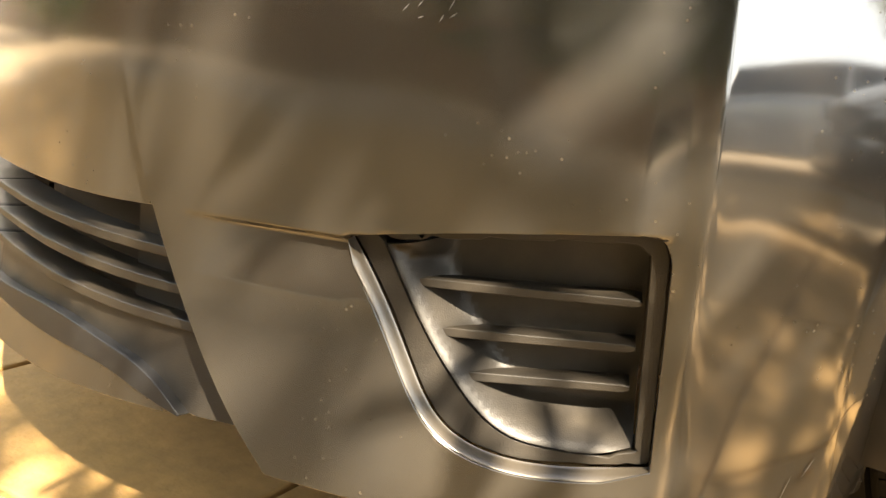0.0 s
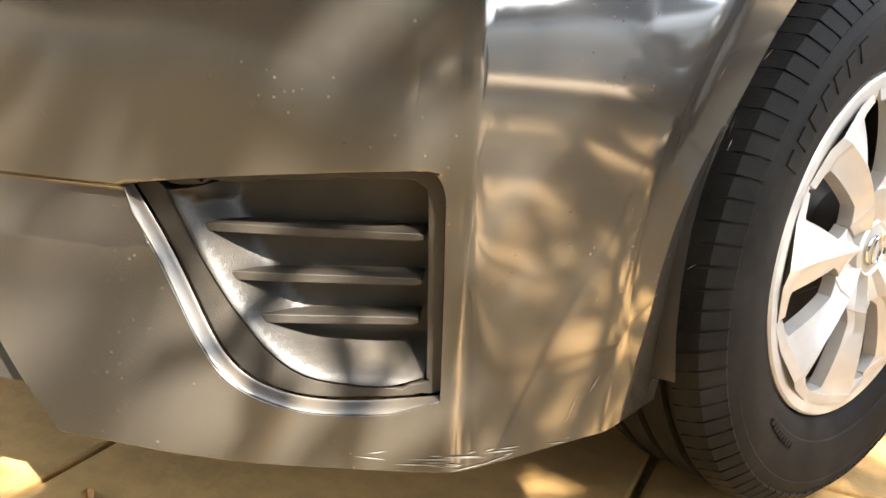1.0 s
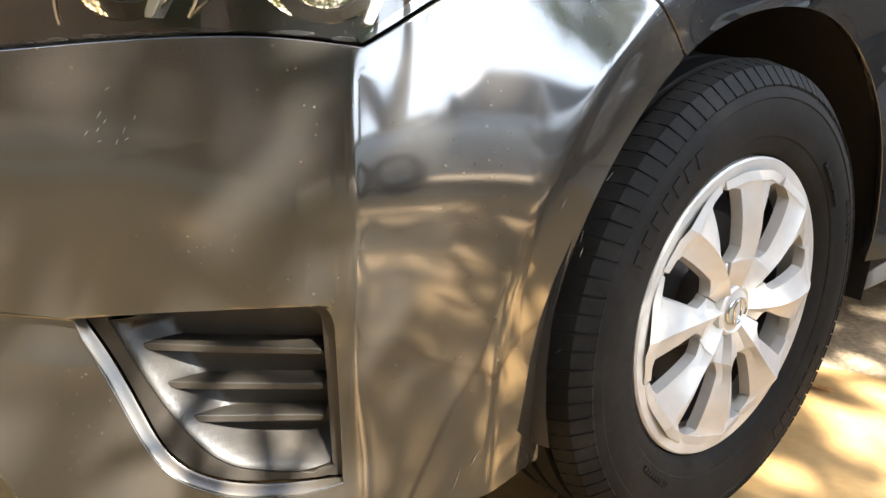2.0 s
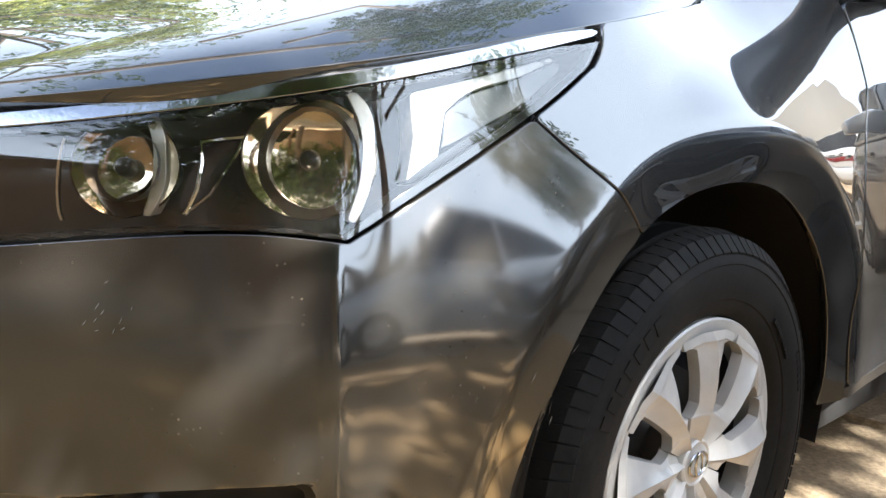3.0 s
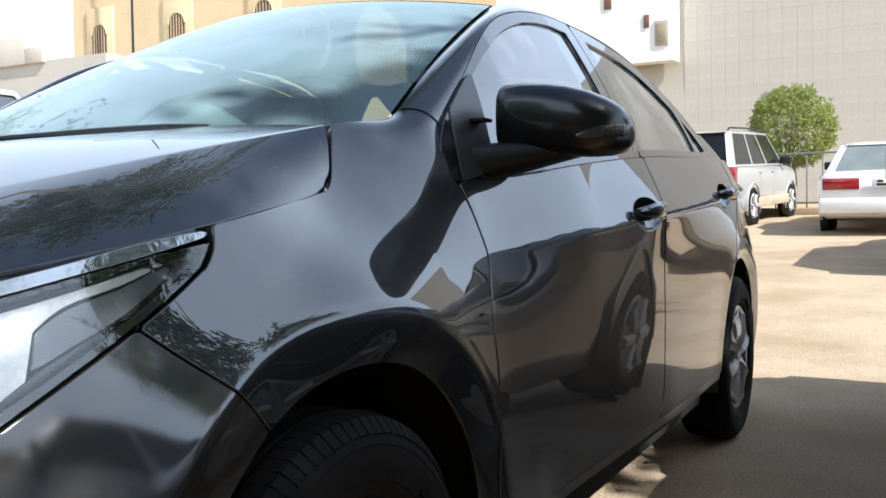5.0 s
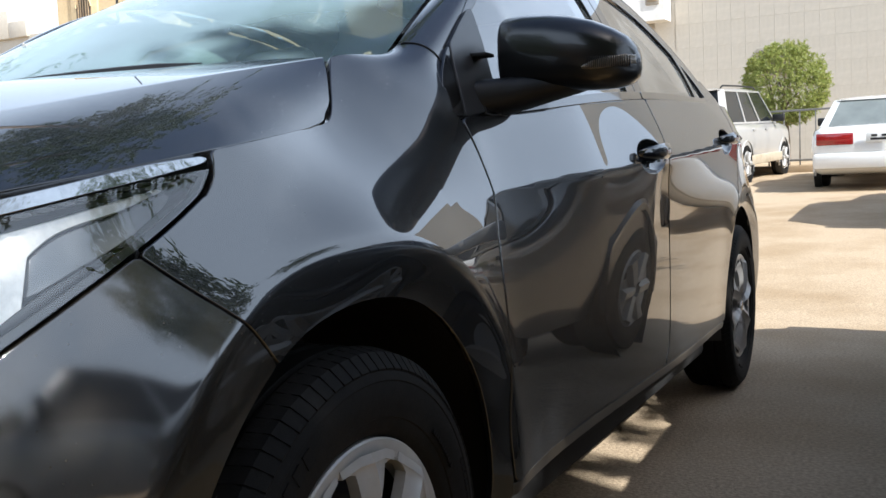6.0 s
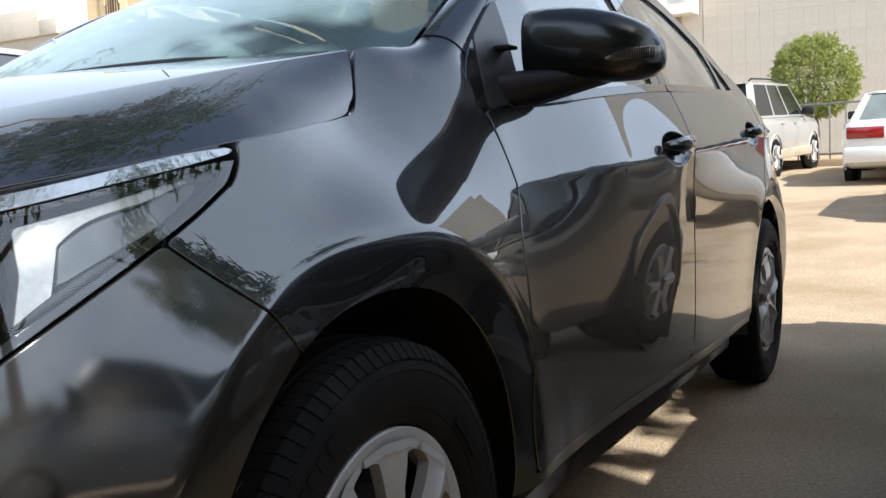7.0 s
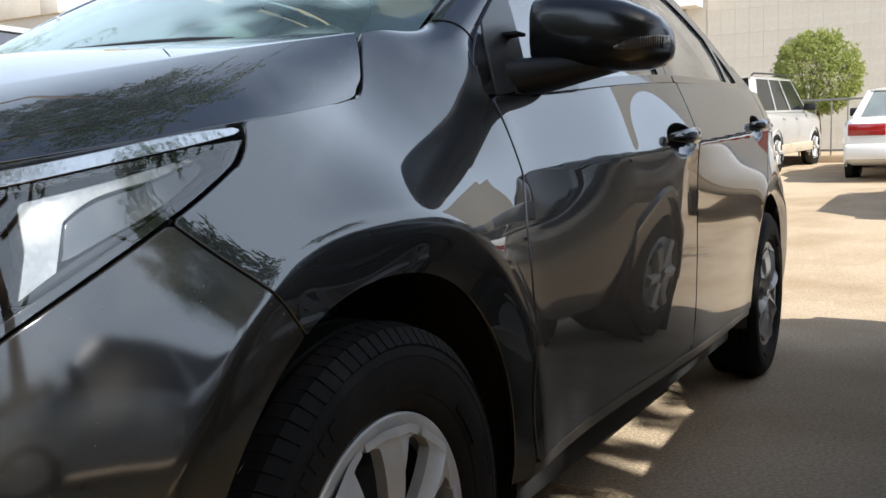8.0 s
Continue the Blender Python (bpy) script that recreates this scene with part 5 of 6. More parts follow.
# a rumpled pale cover heaped on the dashboard
bm = bmesh.new()
cloth = [[(-0.36 + 0.66 * a, 0.36 + 0.32 * b, 1.04 + 0.115 * math.sin(math.pi * min(1, max(0, a))) ** 0.7 * math.sin(math.pi * b) ** 0.8 + 0.008 * math.sin(23 * a + 5 * b) * math.sin(math.pi * b)) for a in np.linspace(0, 1, 30)] for b in np.linspace(0, 1, 14)]
swept(bm, cloth, close=False, caps=False)
part("dashboard_cover", bm, PALE_CLOTH, car, "pale rumpled cover heaped on the dashboard")
# a white card propped behind the windscreen
boxed("paper_card", (-0.041, -0.001, -0.024), (0.041, 0.001, 0.024), WHITE_CARD, car, "white paper card propped behind the windscreen", m=pose(-0.339, 0.5, 1.152, 0, 27.9, 0))
for sx in (0.36, -0.36):
    for y0, big in ((1.22, 1), (2.05, 1)):
        bm = bmesh.new()
        box(bm, (sx - 0.25, y0 - 0.30, 0.42), (sx + 0.25, y0 + 0.22, 0.60), 0.05)
        box(bm, (sx - 0.24, y0 + 0.14, 0.55), (sx + 0.24, y0 + 0.28, 1.12), 0.05)
        box(bm, (sx - 0.13, y0 + 0.19, 1.10), (sx + 0.13, y0 + 0.28, 1.28), 0.04)
        part("seat", bm, SEAT_CLOTH, car)
bm = bmesh.new()
tube(bm, [(0.36 + 0.18 * math.cos(t), 0.93 - 0.07 * math.sin(t), 0.90 + 0.17 * math.sin(t)) for t in np.linspace(0, 2 * math.pi, 33)], 0.015, 8, cap=False)
part("steering_wheel", bm, CABIN, car)

# light scratches and scuffs on the bumper's corner and the wheel arch
SCRATCH = material("bare_scuffed_plastic", (0.20, 0.185, 0.165), 0.6, grain=0.2, grain_size=200)
rs = random.Random(17)
bm = bmesh.new()
marks = [(rs.uniform(0.84, 1.06), rs.uniform(0.1885, 0.203), rs.uniform(0.006, 0.035), rs.uniform(-8, 12)) for k in range(16)]
marks += [(rs.uniform(0.88, 0.93), rs.uniform(0.1885, 0.2), rs.uniform(0.01, 0.05), rs.uniform(-4, 10)) for k in range(10)]
marks += [(1.172, 0.468, 0.022, 82), (1.176, 0.452, 0.012, 70), (1.19, 0.35, 0.03, 24), (1.16, 0.34, 0.018, 18), (1.205, 0.53, 0.02, 35), (1.13, 0.515, 0.016, 60), (1.02, 0.23, 0.03, 70), (1.04, 0.25, 0.02, 60)]
marks += [(rs.uniform(0.66, 0.74), rs.uniform(0.57, 0.63), rs.uniform(0.003, 0.01), rs.uniform(20, 80)) for k in range(10)]
for a, z, size, turn in marks:
    if z < float(np.interp(a, [v[0] for v in LIP], [v[1] for v in LIP])) + 0.003:
        continue
    m = spot(a, z, 0.0012) @ Matrix.Rotation(radians(turn), 4, "X")
    w = rs.uniform(0.0002, 0.0006)
    bm.faces.new([bm.verts.new(m @ Vector(v)) for v in ((0, -size / 2, 0), (0, 0, -w), (0, size / 2, 0), (0, 0, w))])
tagged(part("scratch", bm, SCRATCH, bumper, smooth=False), kind="stuff")

# ---- ground ----
RISE = math.tan(radians(2.6))


def ground_z(y):
    return max(0.0, y - 4.2) * RISE


GROUND = material("dusty_concrete", (0.42, 0.325, 0.215), 0.88, grain=0.26, grain_size=80, stain=(0.32, 0.232, 0.135), stain_size=1.1, stain_at=(0.44, 0.66), bump=0.006, bump_size=110)
bm = bmesh.new()
ys = [-400, -60, -20, -4.6, -4.59, 1.19, 1.2, 2, 4.2, 6, 10, 20, 30, 40, 60, 120, 400]
xs = [-400, -100, -40, -15, -6, -2, 2, 6, 15, 40, 100, 400]
grid = [[bm.verts.new((x, y, ground_z(y) - (0.014 if -4.595 < y < 1.195 else 0.0))) for x in xs] for y in ys]
for r, q in zip(grid, grid[1:]):
    for i in range(len(xs) - 1):
        bm.faces.new((r[i], r[i + 1], q[i + 1], q[i]))
tagged(part("ground", bm, GROUND), "tan dusty concrete yard with worn patches", kind="structure")

# ---- the yard round the saloon ----
TILT_DEG = 2.6
RISE = math.tan(radians(TILT_DEG))
YARD = Matrix.Translation((0, 4.2, 0)) @ Matrix.Rotation(radians(TILT_DEG), 4, "X") @ Matrix.Translation((0, -4.2, 0))
WHITE_PAINT = car_paint("white_car_paint", (0.74, 0.74, 0.72), (0.5, 0.44, 0.35), 0.06, metal=0.0, rough=0.3)
SILVER_PAINT = car_paint("silver_car_paint", (0.43, 0.425, 0.41), (0.5, 0.44, 0.35), 0.08, metal=0.3, rough=0.35)
GREY_PAINT = car_paint("pale_grey_car_paint", (0.74, 0.75, 0.76), (0.4, 0.34, 0.26), 0.06, metal=0.2, rough=0.35)
BLACK_PAINT = car_paint("black_car_paint", (0.012, 0.012, 0.013), (0.3, 0.25, 0.18), 0.012, metal=0.05, rough=0.3, coat_ior=1.42)
RED_LENS = material("red_lamp_lens", (0.26, 0.012, 0.012), 0.15, coat=0.8, grain=0.15)
WHITE_PLATE = material("white_plate", (0.75, 0.75, 0.72), 0.5, grain=0.05)
DARK_GLASS = material("dark_car_glass", (0.012, 0.014, 0.016), 0.1, spec=0.25, grain=0.05)
GREY_GLASS = material("grey_car_glass", (0.16, 0.18, 0.175), 0.25, spec=0.4, grain=0.12, grain_size=4)
SKY_GLASS = material("tinted_car_glass", (0.08, 0.085, 0.10), 0.06, spec=0.6, coat=0.5, grain=0.05)


def vehicle(name, label, m, paint, L, W, H, belt, hood_z, deck_z, cab, sill=0.22, wr=0.34, axles=(0.9, 3.7), group="parked vehicles", rack=False, cladding=False, posts=None, glass=None, mirror_at=None, cap=None, lamp_in=0.62, tail=None, mirror_out=0.16, dark_posts=False, mirror_up=0.0):
    """A parked vehicle; nose at local y = 0, tail at y = L, centred on x = 0. cab: y of the windscreen's foot and head, rear window's head and foot."""
    v = thing(name, label, "car", group, at=m)
    glass, cap, tail = glass or DARK_GLASS, cap or BLACK, tail or RED_LENS
    c0, c1, c2, c3 = cab
    top = soft((0, 0.06, 0.25, c0, c3, L - 0.12, L), (hood_z - 0.22, hood_z - 0.10, hood_z - 0.04, belt - 0.01, belt + 0.01 if deck_z > belt - 0.02 else deck_z + 0.02, deck_z, deck_z - 0.12))
    half = soft((0, 0.10, 0.45, L * 0.3, L * 0.75, L - 0.35, L - 0.06, L), (W * 0.33, W * 0.42, W * 0.48, W * 0.5, W * 0.5, W * 0.485, W * 0.45, W * 0.40))
    low = soft((0, 0.3, 0.7, L - 0.7, L - 0.2, L), (sill + 0.12, sill + 0.03, sill, sill, sill + 0.06, sill + 0.16))
    bm = bmesh.new()
    rows = []
    for y in np.r_[0, 0.03, 0.08, np.linspace(0.15, L - 0.15, 30), L - 0.08, L - 0.03, L]:
        t, w, b = float(top(y)), float(half(y)), float(low(y))
        ring = []
        for fx, fz in ((0.0, 0.0), (0.86, 0.0), (0.95, 0.06), (0.985, 0.3), (1.0, 0.55), (0.99, 0.78), (0.955, 0.92), (0.88, 0.985), (0.6, 1.0), (0.0, 1.012)):
            ring.append((fx * w, y, b + (t - b) * fz))
        rows.append(ring + [(-x, yy, z) for x, yy, z in ring[-2:0:-1]])
    swept(bm, rows)
    body_ob = part("body", bm, paint, v, sharp=40)
    # cabin: pillars, rails and roof round open windows
    wb, wt, zr = W * 0.5 * 0.92, W * 0.5 * 0.74, H - 0.06
    side = lambda q, y: Vector((wb + (wt - wb) * q, y, belt - 0.02 + (zr - belt + 0.02) * q))
    ends = lambda q: (c0 + 0.10 + (c1 - c0) * q, c3 - 0.06 + (c2 - c3) * q)
    bm = bmesh.new()
    low_q, high_q = 0.06, 0.95

    def slab(quad, thick, sgn=1):
        """A flat piece with four corners, so thick inwards."""
        quad = [Vector((p[0] * sgn, p[1], p[2])) for p in quad]
        n = (quad[1] - quad[0]).cross(quad[2] - quad[0]).normalized() * thick
        mid = sum(quad, Vector()) / 4
        if (mid + n - Vector((0, (c1 + c2) / 2, belt))).length > mid.length + 9 or n.dot(mid - Vector((0, (c1 + c2) / 2, belt + 0.1))) > 0:
            n = -n
        a, b = [bm.verts.new(p) for p in quad], [bm.verts.new(p + n) for p in quad]
        bm.faces.new(a)
        bm.faces.new(b[::-1])
        for k in range(4):
            bm.faces.new((a[k], b[k], b[(k + 1) % 4], a[(k + 1) % 4]))

    cuts = posts or [0.0, 0.5, 1.0]
    at = lambda q, f: side(q, ends(q)[0] + (ends(q)[1] - ends(q)[0]) * f)
    wide = 0.045 / (c3 - c0)
    for sgn in (1, -1):
        slab([at(0, 0), at(0, 1), at(low_q, 1), at(low_q, 0)], 0.03, sgn)
        slab([at(high_q, 0), at(high_q, 1), at(1, 1), at(1, 0)], 0.03, sgn)
        for f in cuts:
            a, b = max(0, f - wide), min(1, f + wide)
            if dark_posts and f not in (0.0, 1.0):
                continue
            if f in (0.0, 1.0):
                a, b = max(0, f - 1.6 * wide), min(1, f + 1.6 * wide)
            slab([at(low_q, a), at(low_q, b), at(high_q, b), at(high_q, a)], 0.03, sgn)
    for k, y_of in ((0, -0.10), (1, 0.06)):
        e = lambda q: ends(q)[k] + (y_of if k == 0 else y_of)
        for sgn in (1, -1):
            slab([(side(0, 0).x, ends(0)[k], side(0, 0).z), (side(0, 0).x * 0.86, e(0), side(0, 0).z), (side(1, 0).x * 0.86, e(1), zr), (side(1, 0).x, ends(1)[k], zr)], 0.03, sgn)
    part("cabin", bm, paint, v, smooth=False)
    for f in cuts[1:-1] if dark_posts else ():
        for sgn in (1, -1):
            bm = bmesh.new()
            slab([at(low_q, f - wide), at(low_q, f + wide), at(high_q, f + wide), at(high_q, f - wide)], 0.03, sgn)
            part("door_post", bm, BLACK, v, smooth=False)
    bm = bmesh.new()
    rows = []
    for y, dz, fx in ((c1 - 0.04, -0.10, 0.86), (c1 + 0.02, -0.06, 0.93), (c1 + 0.22, -0.018, 1.0), (c1 * 0.6 + c2 * 0.4, 0.0, 1.0), (c2 - 0.30, -0.012, 1.0), (c2 - 0.02, -0.05, 0.94), (c2 + 0.05, -0.09, 0.88)):
        ring = [(fx * wt * a, y, max(zr - 0.012, min(H + dz + b, H + dz))) for a, b in ((0, -0.1), (0.98, -0.1), (1.01, -0.075), (1.0, -0.05), (0.93, -0.022), (0.7, -0.006), (0.35, 0), (0, 0.0))]
        rows.append([(p[0], p[1], min(p[2], zr - 0.012) if k < 2 else p[2] if p[2] > zr - 0.012 + 0.001 * k else zr - 0.012 + 0.001 * k) for k, p in enumerate(ring)] + [(-p[0], p[1], p[2] if p[2] > zr - 0.012 + 0.001 * k else zr - 0.012 + 0.001 * k) for k, p in list(enumerate(ring))[-2:0:-1]])
    swept(bm, rows)
    bmesh.ops.recalc_face_normals(bm, faces=bm.faces)
    part("roof", bm, paint, v, sharp=50)
    for sgn in (1, -1):
        for f0, f1 in zip(cuts, cuts[1:]):
            bm = bmesh.new()
            slab([p - Vector((0.012, 0, 0)) for p in (at(low_q * 0.5, f0), at(low_q * 0.5, f1), at(high_q + 0.02, f1), at(high_q + 0.02, f0))], 0.006, sgn)
            part("side_window", bm, glass, v, smooth=False)
    for nm, k, y_of in (("windscreen", 0, -0.095), ("rear_window", 1, 0.055)):
        bm = bmesh.new()
        xa, xb = side(0, 0).x * 0.87, side(1, 0).x * 0.87
        slab([(-xa, ends(0)[k] + y_of, side(0, 0).z), (xa, ends(0)[k] + y_of, side(0, 0).z), (xb, ends(1)[k] + y_of, zr), (-xb, ends(1)[k] + y_of, zr)], 0.008)
        part(nm, bm, glass, v, smooth=False)
    for sgn in (1, -1):
        for ay in axles:
            bm = bmesh.new()
            wx = float(half(ay)) * sgn
            lathe(bm, [(0.008, wr + 0.050), (-0.02, wr + 0.046), (-0.10, wr + 0.04), (-0.12, 0.02)], 32, Matrix.Translation((wx, ay, wr)) @ Matrix.Diagonal((sgn, 1, 1, 1)))
            bmesh.ops.recalc_face_normals(bm, faces=bm.faces)
            part("wheel_arch", bm, BLACK, v)
            bm = bmesh.new()
            lathe(bm, [(-0.06, wr + 0.085), (0.004, wr + 0.082), (0.016, wr + 0.068), (0.012, wr + 0.050), (-0.03, wr + 0.046)], 32, Matrix.Translation((wx, ay, wr)) @ Matrix.Diagonal((sgn, 1, 1, 1)))
            bmesh.ops.delete(bm, geom=[p for p in bm.verts if p.co.z < wr * 0.55], context="VERTS")
            bmesh.ops.recalc_face_normals(bm, faces=bm.faces)
            part("arch_lip", bm, paint, v)
            bm = bmesh.new()
            mm = Matrix.Translation((wx - 0.10 * sgn, ay, wr)) @ Matrix.Diagonal((sgn, 1, 1, 1))
            lathe(bm, [(-0.1, wr * 0.62), (-0.11, wr * 0.9), (-0.09, wr * 0.99), (0.09, wr * 0.99), (0.108, wr * 0.9), (0.11, wr * 0.75), (0.095, wr * 0.66)], 36, mm)
            bmesh.ops.recalc_face_normals(bm, faces=bm.faces)
            wh = part("wheel", bm, RUBBER, v)
            bm = bmesh.new()
            lathe(bm, [(0.095, wr * 0.66), (0.105, wr * 0.63), (0.09, wr * 0.56), (0.085, wr * 0.18), (0.10, wr * 0.12), (0.102, 0.005)], 30, mm)
            for k in range(6):
                tube(bm, [mm @ Vector((0.098, r * math.cos(k * math.pi / 3), r * math.sin(k * math.pi / 3))) for r in (wr * 0.14, wr * 0.62)], [wr * 0.10, wr * 0.13], 6)
            bmesh.ops.recalc_face_normals(bm, faces=bm.faces)
            part("rim", bm, SILVER, wh)
        # lamps and mirrors
        x = float(half(L - 0.03)) * sgn if deck_z < belt else (float(half(L - 0.16)) * 0.985 + 0.004) * sgn
        zt = deck_z if deck_z < belt else belt
        boxed("tail_light", (min(x * lamp_in, x * 1.015), L - 0.10, zt - 0.27), (max(x * lamp_in, x * 1.015), L + 0.012, zt - 0.09), tail, v, bevel=0.02) if deck_z < belt else boxed("tail_light", (min(x * 0.80, x * 1.03), L - 0.20, zt - 0.36), (max(x * 0.80, x * 1.03), L + 0.012, zt - 0.02), tail, v, bevel=0.02)
        xf = float(half(0.08)) * sgn
        boxed("head_light", (min(xf * 0.55, xf), -0.004, hood_z - 0.30), (max(xf * 0.55, xf), 0.14, hood_z - 0.16), CLEAR_LAMP, v, bevel=0.02)
        boxed("door_mirror", (min(W * 0.46 * sgn, (W * 0.5 + mirror_out) * sgn), (mirror_at or c0 + 0.36) - 0.06, belt + mirror_up), (max(W * 0.46 * sgn, (W * 0.5 + mirror_out) * sgn), (mirror_at or c0 + 0.36) + 0.06, belt + 0.15 + mirror_up), cap, v, bevel=0.03)
        for k in range(2):
            boxed("door_handle", (min(W * 0.485 * sgn, (W * 0.5 + 0.012) * sgn), c0 + 1.05 + k * 0.9, belt - 0.16), (max(W * 0.485 * sgn, (W * 0.5 + 0.012) * sgn), c0 + 1.22 + k * 0.9, belt - 0.125), paint, v, bevel=0.008)
        if rack:
            bm = bmesh.new()
            ya, yb = c1 + 0.12, c2 - 0.10
            tube(bm, [(wt * 0.90 * sgn, y, H + dz) for y, dz in ((ya, -0.02), (ya + 0.12, 0.018), ((ya + yb) / 2, 0.028), (yb - 0.12, 0.018), (yb, -0.02))], 0.016, 8)
            part("roof_rail", bm, BLACK, v)
    boxed("rear_bumper", (-W * 0.46, L - 0.16, sill + 0.12), (W * 0.46, L + 0.05, sill + 0.36), paint, v, bevel=0.05)
    boxed("front_bumper", (-W * 0.44, -0.05, sill + 0.08), (W * 0.44, 0.16, sill + 0.34), paint, v, bevel=0.05)
    plate = boxed("number_plate", (-0.17, L + 0.028 if deck_z < belt else L + 0.005, (zt if deck_z < belt else belt) - 0.24), (0.17, L + 0.04 if deck_z < belt else L + 0.02, (zt if deck_z < belt else belt) - 0.10), WHITE_PLATE, v, bevel=0.004)
    for k, (dx, dz, wd) in enumerate(((-0.09, 0.025, 0.10), (0.06, 0.025, 0.08), (0.0, -0.025, 0.22))):
        y = L + 0.041 if deck_z < belt else L + 0.021
        zc = (zt if deck_z < belt else belt) - 0.17 + dz
        boxed("plate_bar", (dx - wd / 2, y, zc - 0.016), (dx + wd / 2, y + 0.003, zc + 0.016), BLACK, plate)
    if cladding:
        boxed("side_cladding", (-W * 0.507, 1.2, sill + 0.02), (W * 0.507, L - 1.35, sill + 0.20), material("gold_cladding", (0.44, 0.37, 0.27), 0.45, grain=0.15, stain=(0.30, 0.24, 0.16), stain_size=4, bump=0.03, bump_size=4), v, bevel=0.02)
    return v


CLEAR_LAMP = material("clear_lamp_glass", (0.55, 0.56, 0.56), 0.1, metal=0.4, coat=1.0, grain=0.1)
vehicle("estate_car", "silver sport utility vehicle with roof rails and gold lower cladding", YARD @ pose(-1.95, 20.75, 0, 0, 0, 174), SILVER_PAINT, 4.87, 1.88, 1.80, 1.12, 1.08, 1.13, (1.25, 1.95, 4.45, 4.80), sill=0.30, wr=0.36, axles=(0.95, 3.80), rack=True, cladding=True, posts=[0.0, 0.36, 0.66, 1.0])
vehicle("white_saloon", "white saloon car with red tail lamps, seen from behind", YARD @ pose(0.90, 19.45, 0, 0, 0, 180), WHITE_PAINT, 5.35, 1.98, 1.46, 0.98, 0.94, 0.97, (1.65, 2.45, 3.70, 4.35), sill=0.22, wr=0.335, axles=(1.0, 3.95), lamp_in=0.40, glass=GREY_GLASS)
vehicle("silver_car", "silver car with dark side windows parked alongside", pose(-3.02, -1.55, 0), SILVER_PAINT, 4.4, 1.78, 1.56, 1.00, 0.96, 0.99, (0.95, 1.75, 3.55, 4.15), sill=0.22, wr=0.32, axles=(0.85, 3.45), posts=[0.0, 0.56, 1.0], mirror_at=1.86, glass=SKY_GLASS, dark_posts=True, cap=SILVER_PAINT, mirror_up=0.10)
vehicle("black_hatchback", "small black hatchback with silver mirror caps, close beside the grey saloon", pose(2.48, 0.30, 0), BLACK_PAINT, 3.60, 1.72, 1.43, 0.97, 0.90, 0.96, (1.40, 2.03, 3.23, 3.50), sill=0.18, wr=0.31, axles=(0.75, 3.0), posts=[0.0, 0.5, 1.0], mirror_at=2.32, cap=SILVER_PAINT, mirror_out=0.25)
vehicle("grey_saloon", "pale silver-grey saloon car with dark windows beyond the black hatchback", pose(5.35, -1.6, 0), GREY_PAINT, 4.5, 1.78, 1.40, 0.93, 0.89, 0.93, (1.15, 1.95, 3.4, 3.95), sill=0.2, wr=0.32, axles=(0.88, 3.5), posts=[0.0, 0.5, 1.0], glass=SKY_GLASS)
van = vehicle("white_van", "white van with a red mark across its tail", YARD @ pose(2.5, 13.4, 0, 0, 0, 180), WHITE_PAINT, 4.6, 1.84, 1.70, 1.04, 1.0, 1.04, (1.1, 1.75, 4.1, 4.5), sill=0.2, wr=0.34, axles=(0.92, 3.6), posts=[0.0, 0.4, 0.7, 1.0])
boxed("red_mark", (-0.55, 4.655, 0.70), (0.55, 4.665, 0.82), RED_LENS, van, bevel=0.004)


# ---- trees ----
def leaf_cloud(n, centre, radius, size, seed, hollow=0.35, squash=1.0, clumps=60, twig=0.26, spread=0.12):
    """Leaves as small folded blades, set along short bent twigs that start in clumps about the crown."""
    r = np.random.RandomState(seed)
    cl = r.normal(size=(clumps, 3))
    cl /= np.linalg.norm(cl, axis=1)[:, None]
    cl *= (hollow + (1 - hollow) * r.rand(clumps, 1) ** 0.5)
    verts, faces = [], []
    per = 15
    for i in range(max(1, n // per)):
        c = cl[r.randint(clumps)] + r.normal(size=3) * spread
        root = np.array(centre) + c * radius * np.array([1, 1, squash])
        d = c / (np.linalg.norm(c) + 1e-6) + r.normal(size=3) * 0.6
        d /= np.linalg.norm(d)
        bend = r.normal(size=3) * 0.25 - np.array([0, 0, 0.25])
        long = size * per * twig
        for k in range(per):
            q = k / (per - 1)
            p = root + d * long * q + bend * long * q * q * 0.6
            a = d * 0.55 + r.normal(size=3) * 0.55
            a /= np.linalg.norm(a)
            b = np.cross(a, r.normal(size=3))
            b /= np.linalg.norm(b)
            up = np.cross(a, b) * 0.18
            s = size * (0.6 + 0.8 * r.rand())
            j = len(verts)
            verts += [p, p + a * s * 0.5 + b * s * 0.2 + up * s, p + a * s, p + a * s * 0.5 - b * s * 0.2 + up * s]
            faces += [(j, j + 1, j + 2), (j, j + 2, j + 3)]
    return verts, faces


def leaf_material(name, colour, other):
    m = bpy.data.materials.new(name)
    m.use_nodes = True
    n, l = m.node_tree.nodes, m.node_tree.links
    b = n["Principled BSDF"]
    b.inputs["Roughness"].default_value = 0.5
    g = n.new("ShaderNodeNewGeometry")
    mx = n.new("ShaderNodeMix")
    mx.data_type = "RGBA"
    l.new(g.outputs["Random Per Island"], mx.inputs[0])
    mx.inputs[6].default_value, mx.inputs[7].default_value = (*colour, 1), (*other, 1)
    l.new(mx.outputs[2], b.inputs["Base Color"])
    t = n.new("ShaderNodeBsdfTranslucent")
    l.new(mx.outputs[2], t.inputs[0])
    ms = n.new("ShaderNodeMixShader")
    ms.inputs[0].default_value = 0.3
    l.new(b.outputs[0], ms.inputs[1])
    l.new(t.outputs[0], ms.inputs[2])
    l.new(ms.outputs[0], n["Material Output"].inputs[0])
    return m


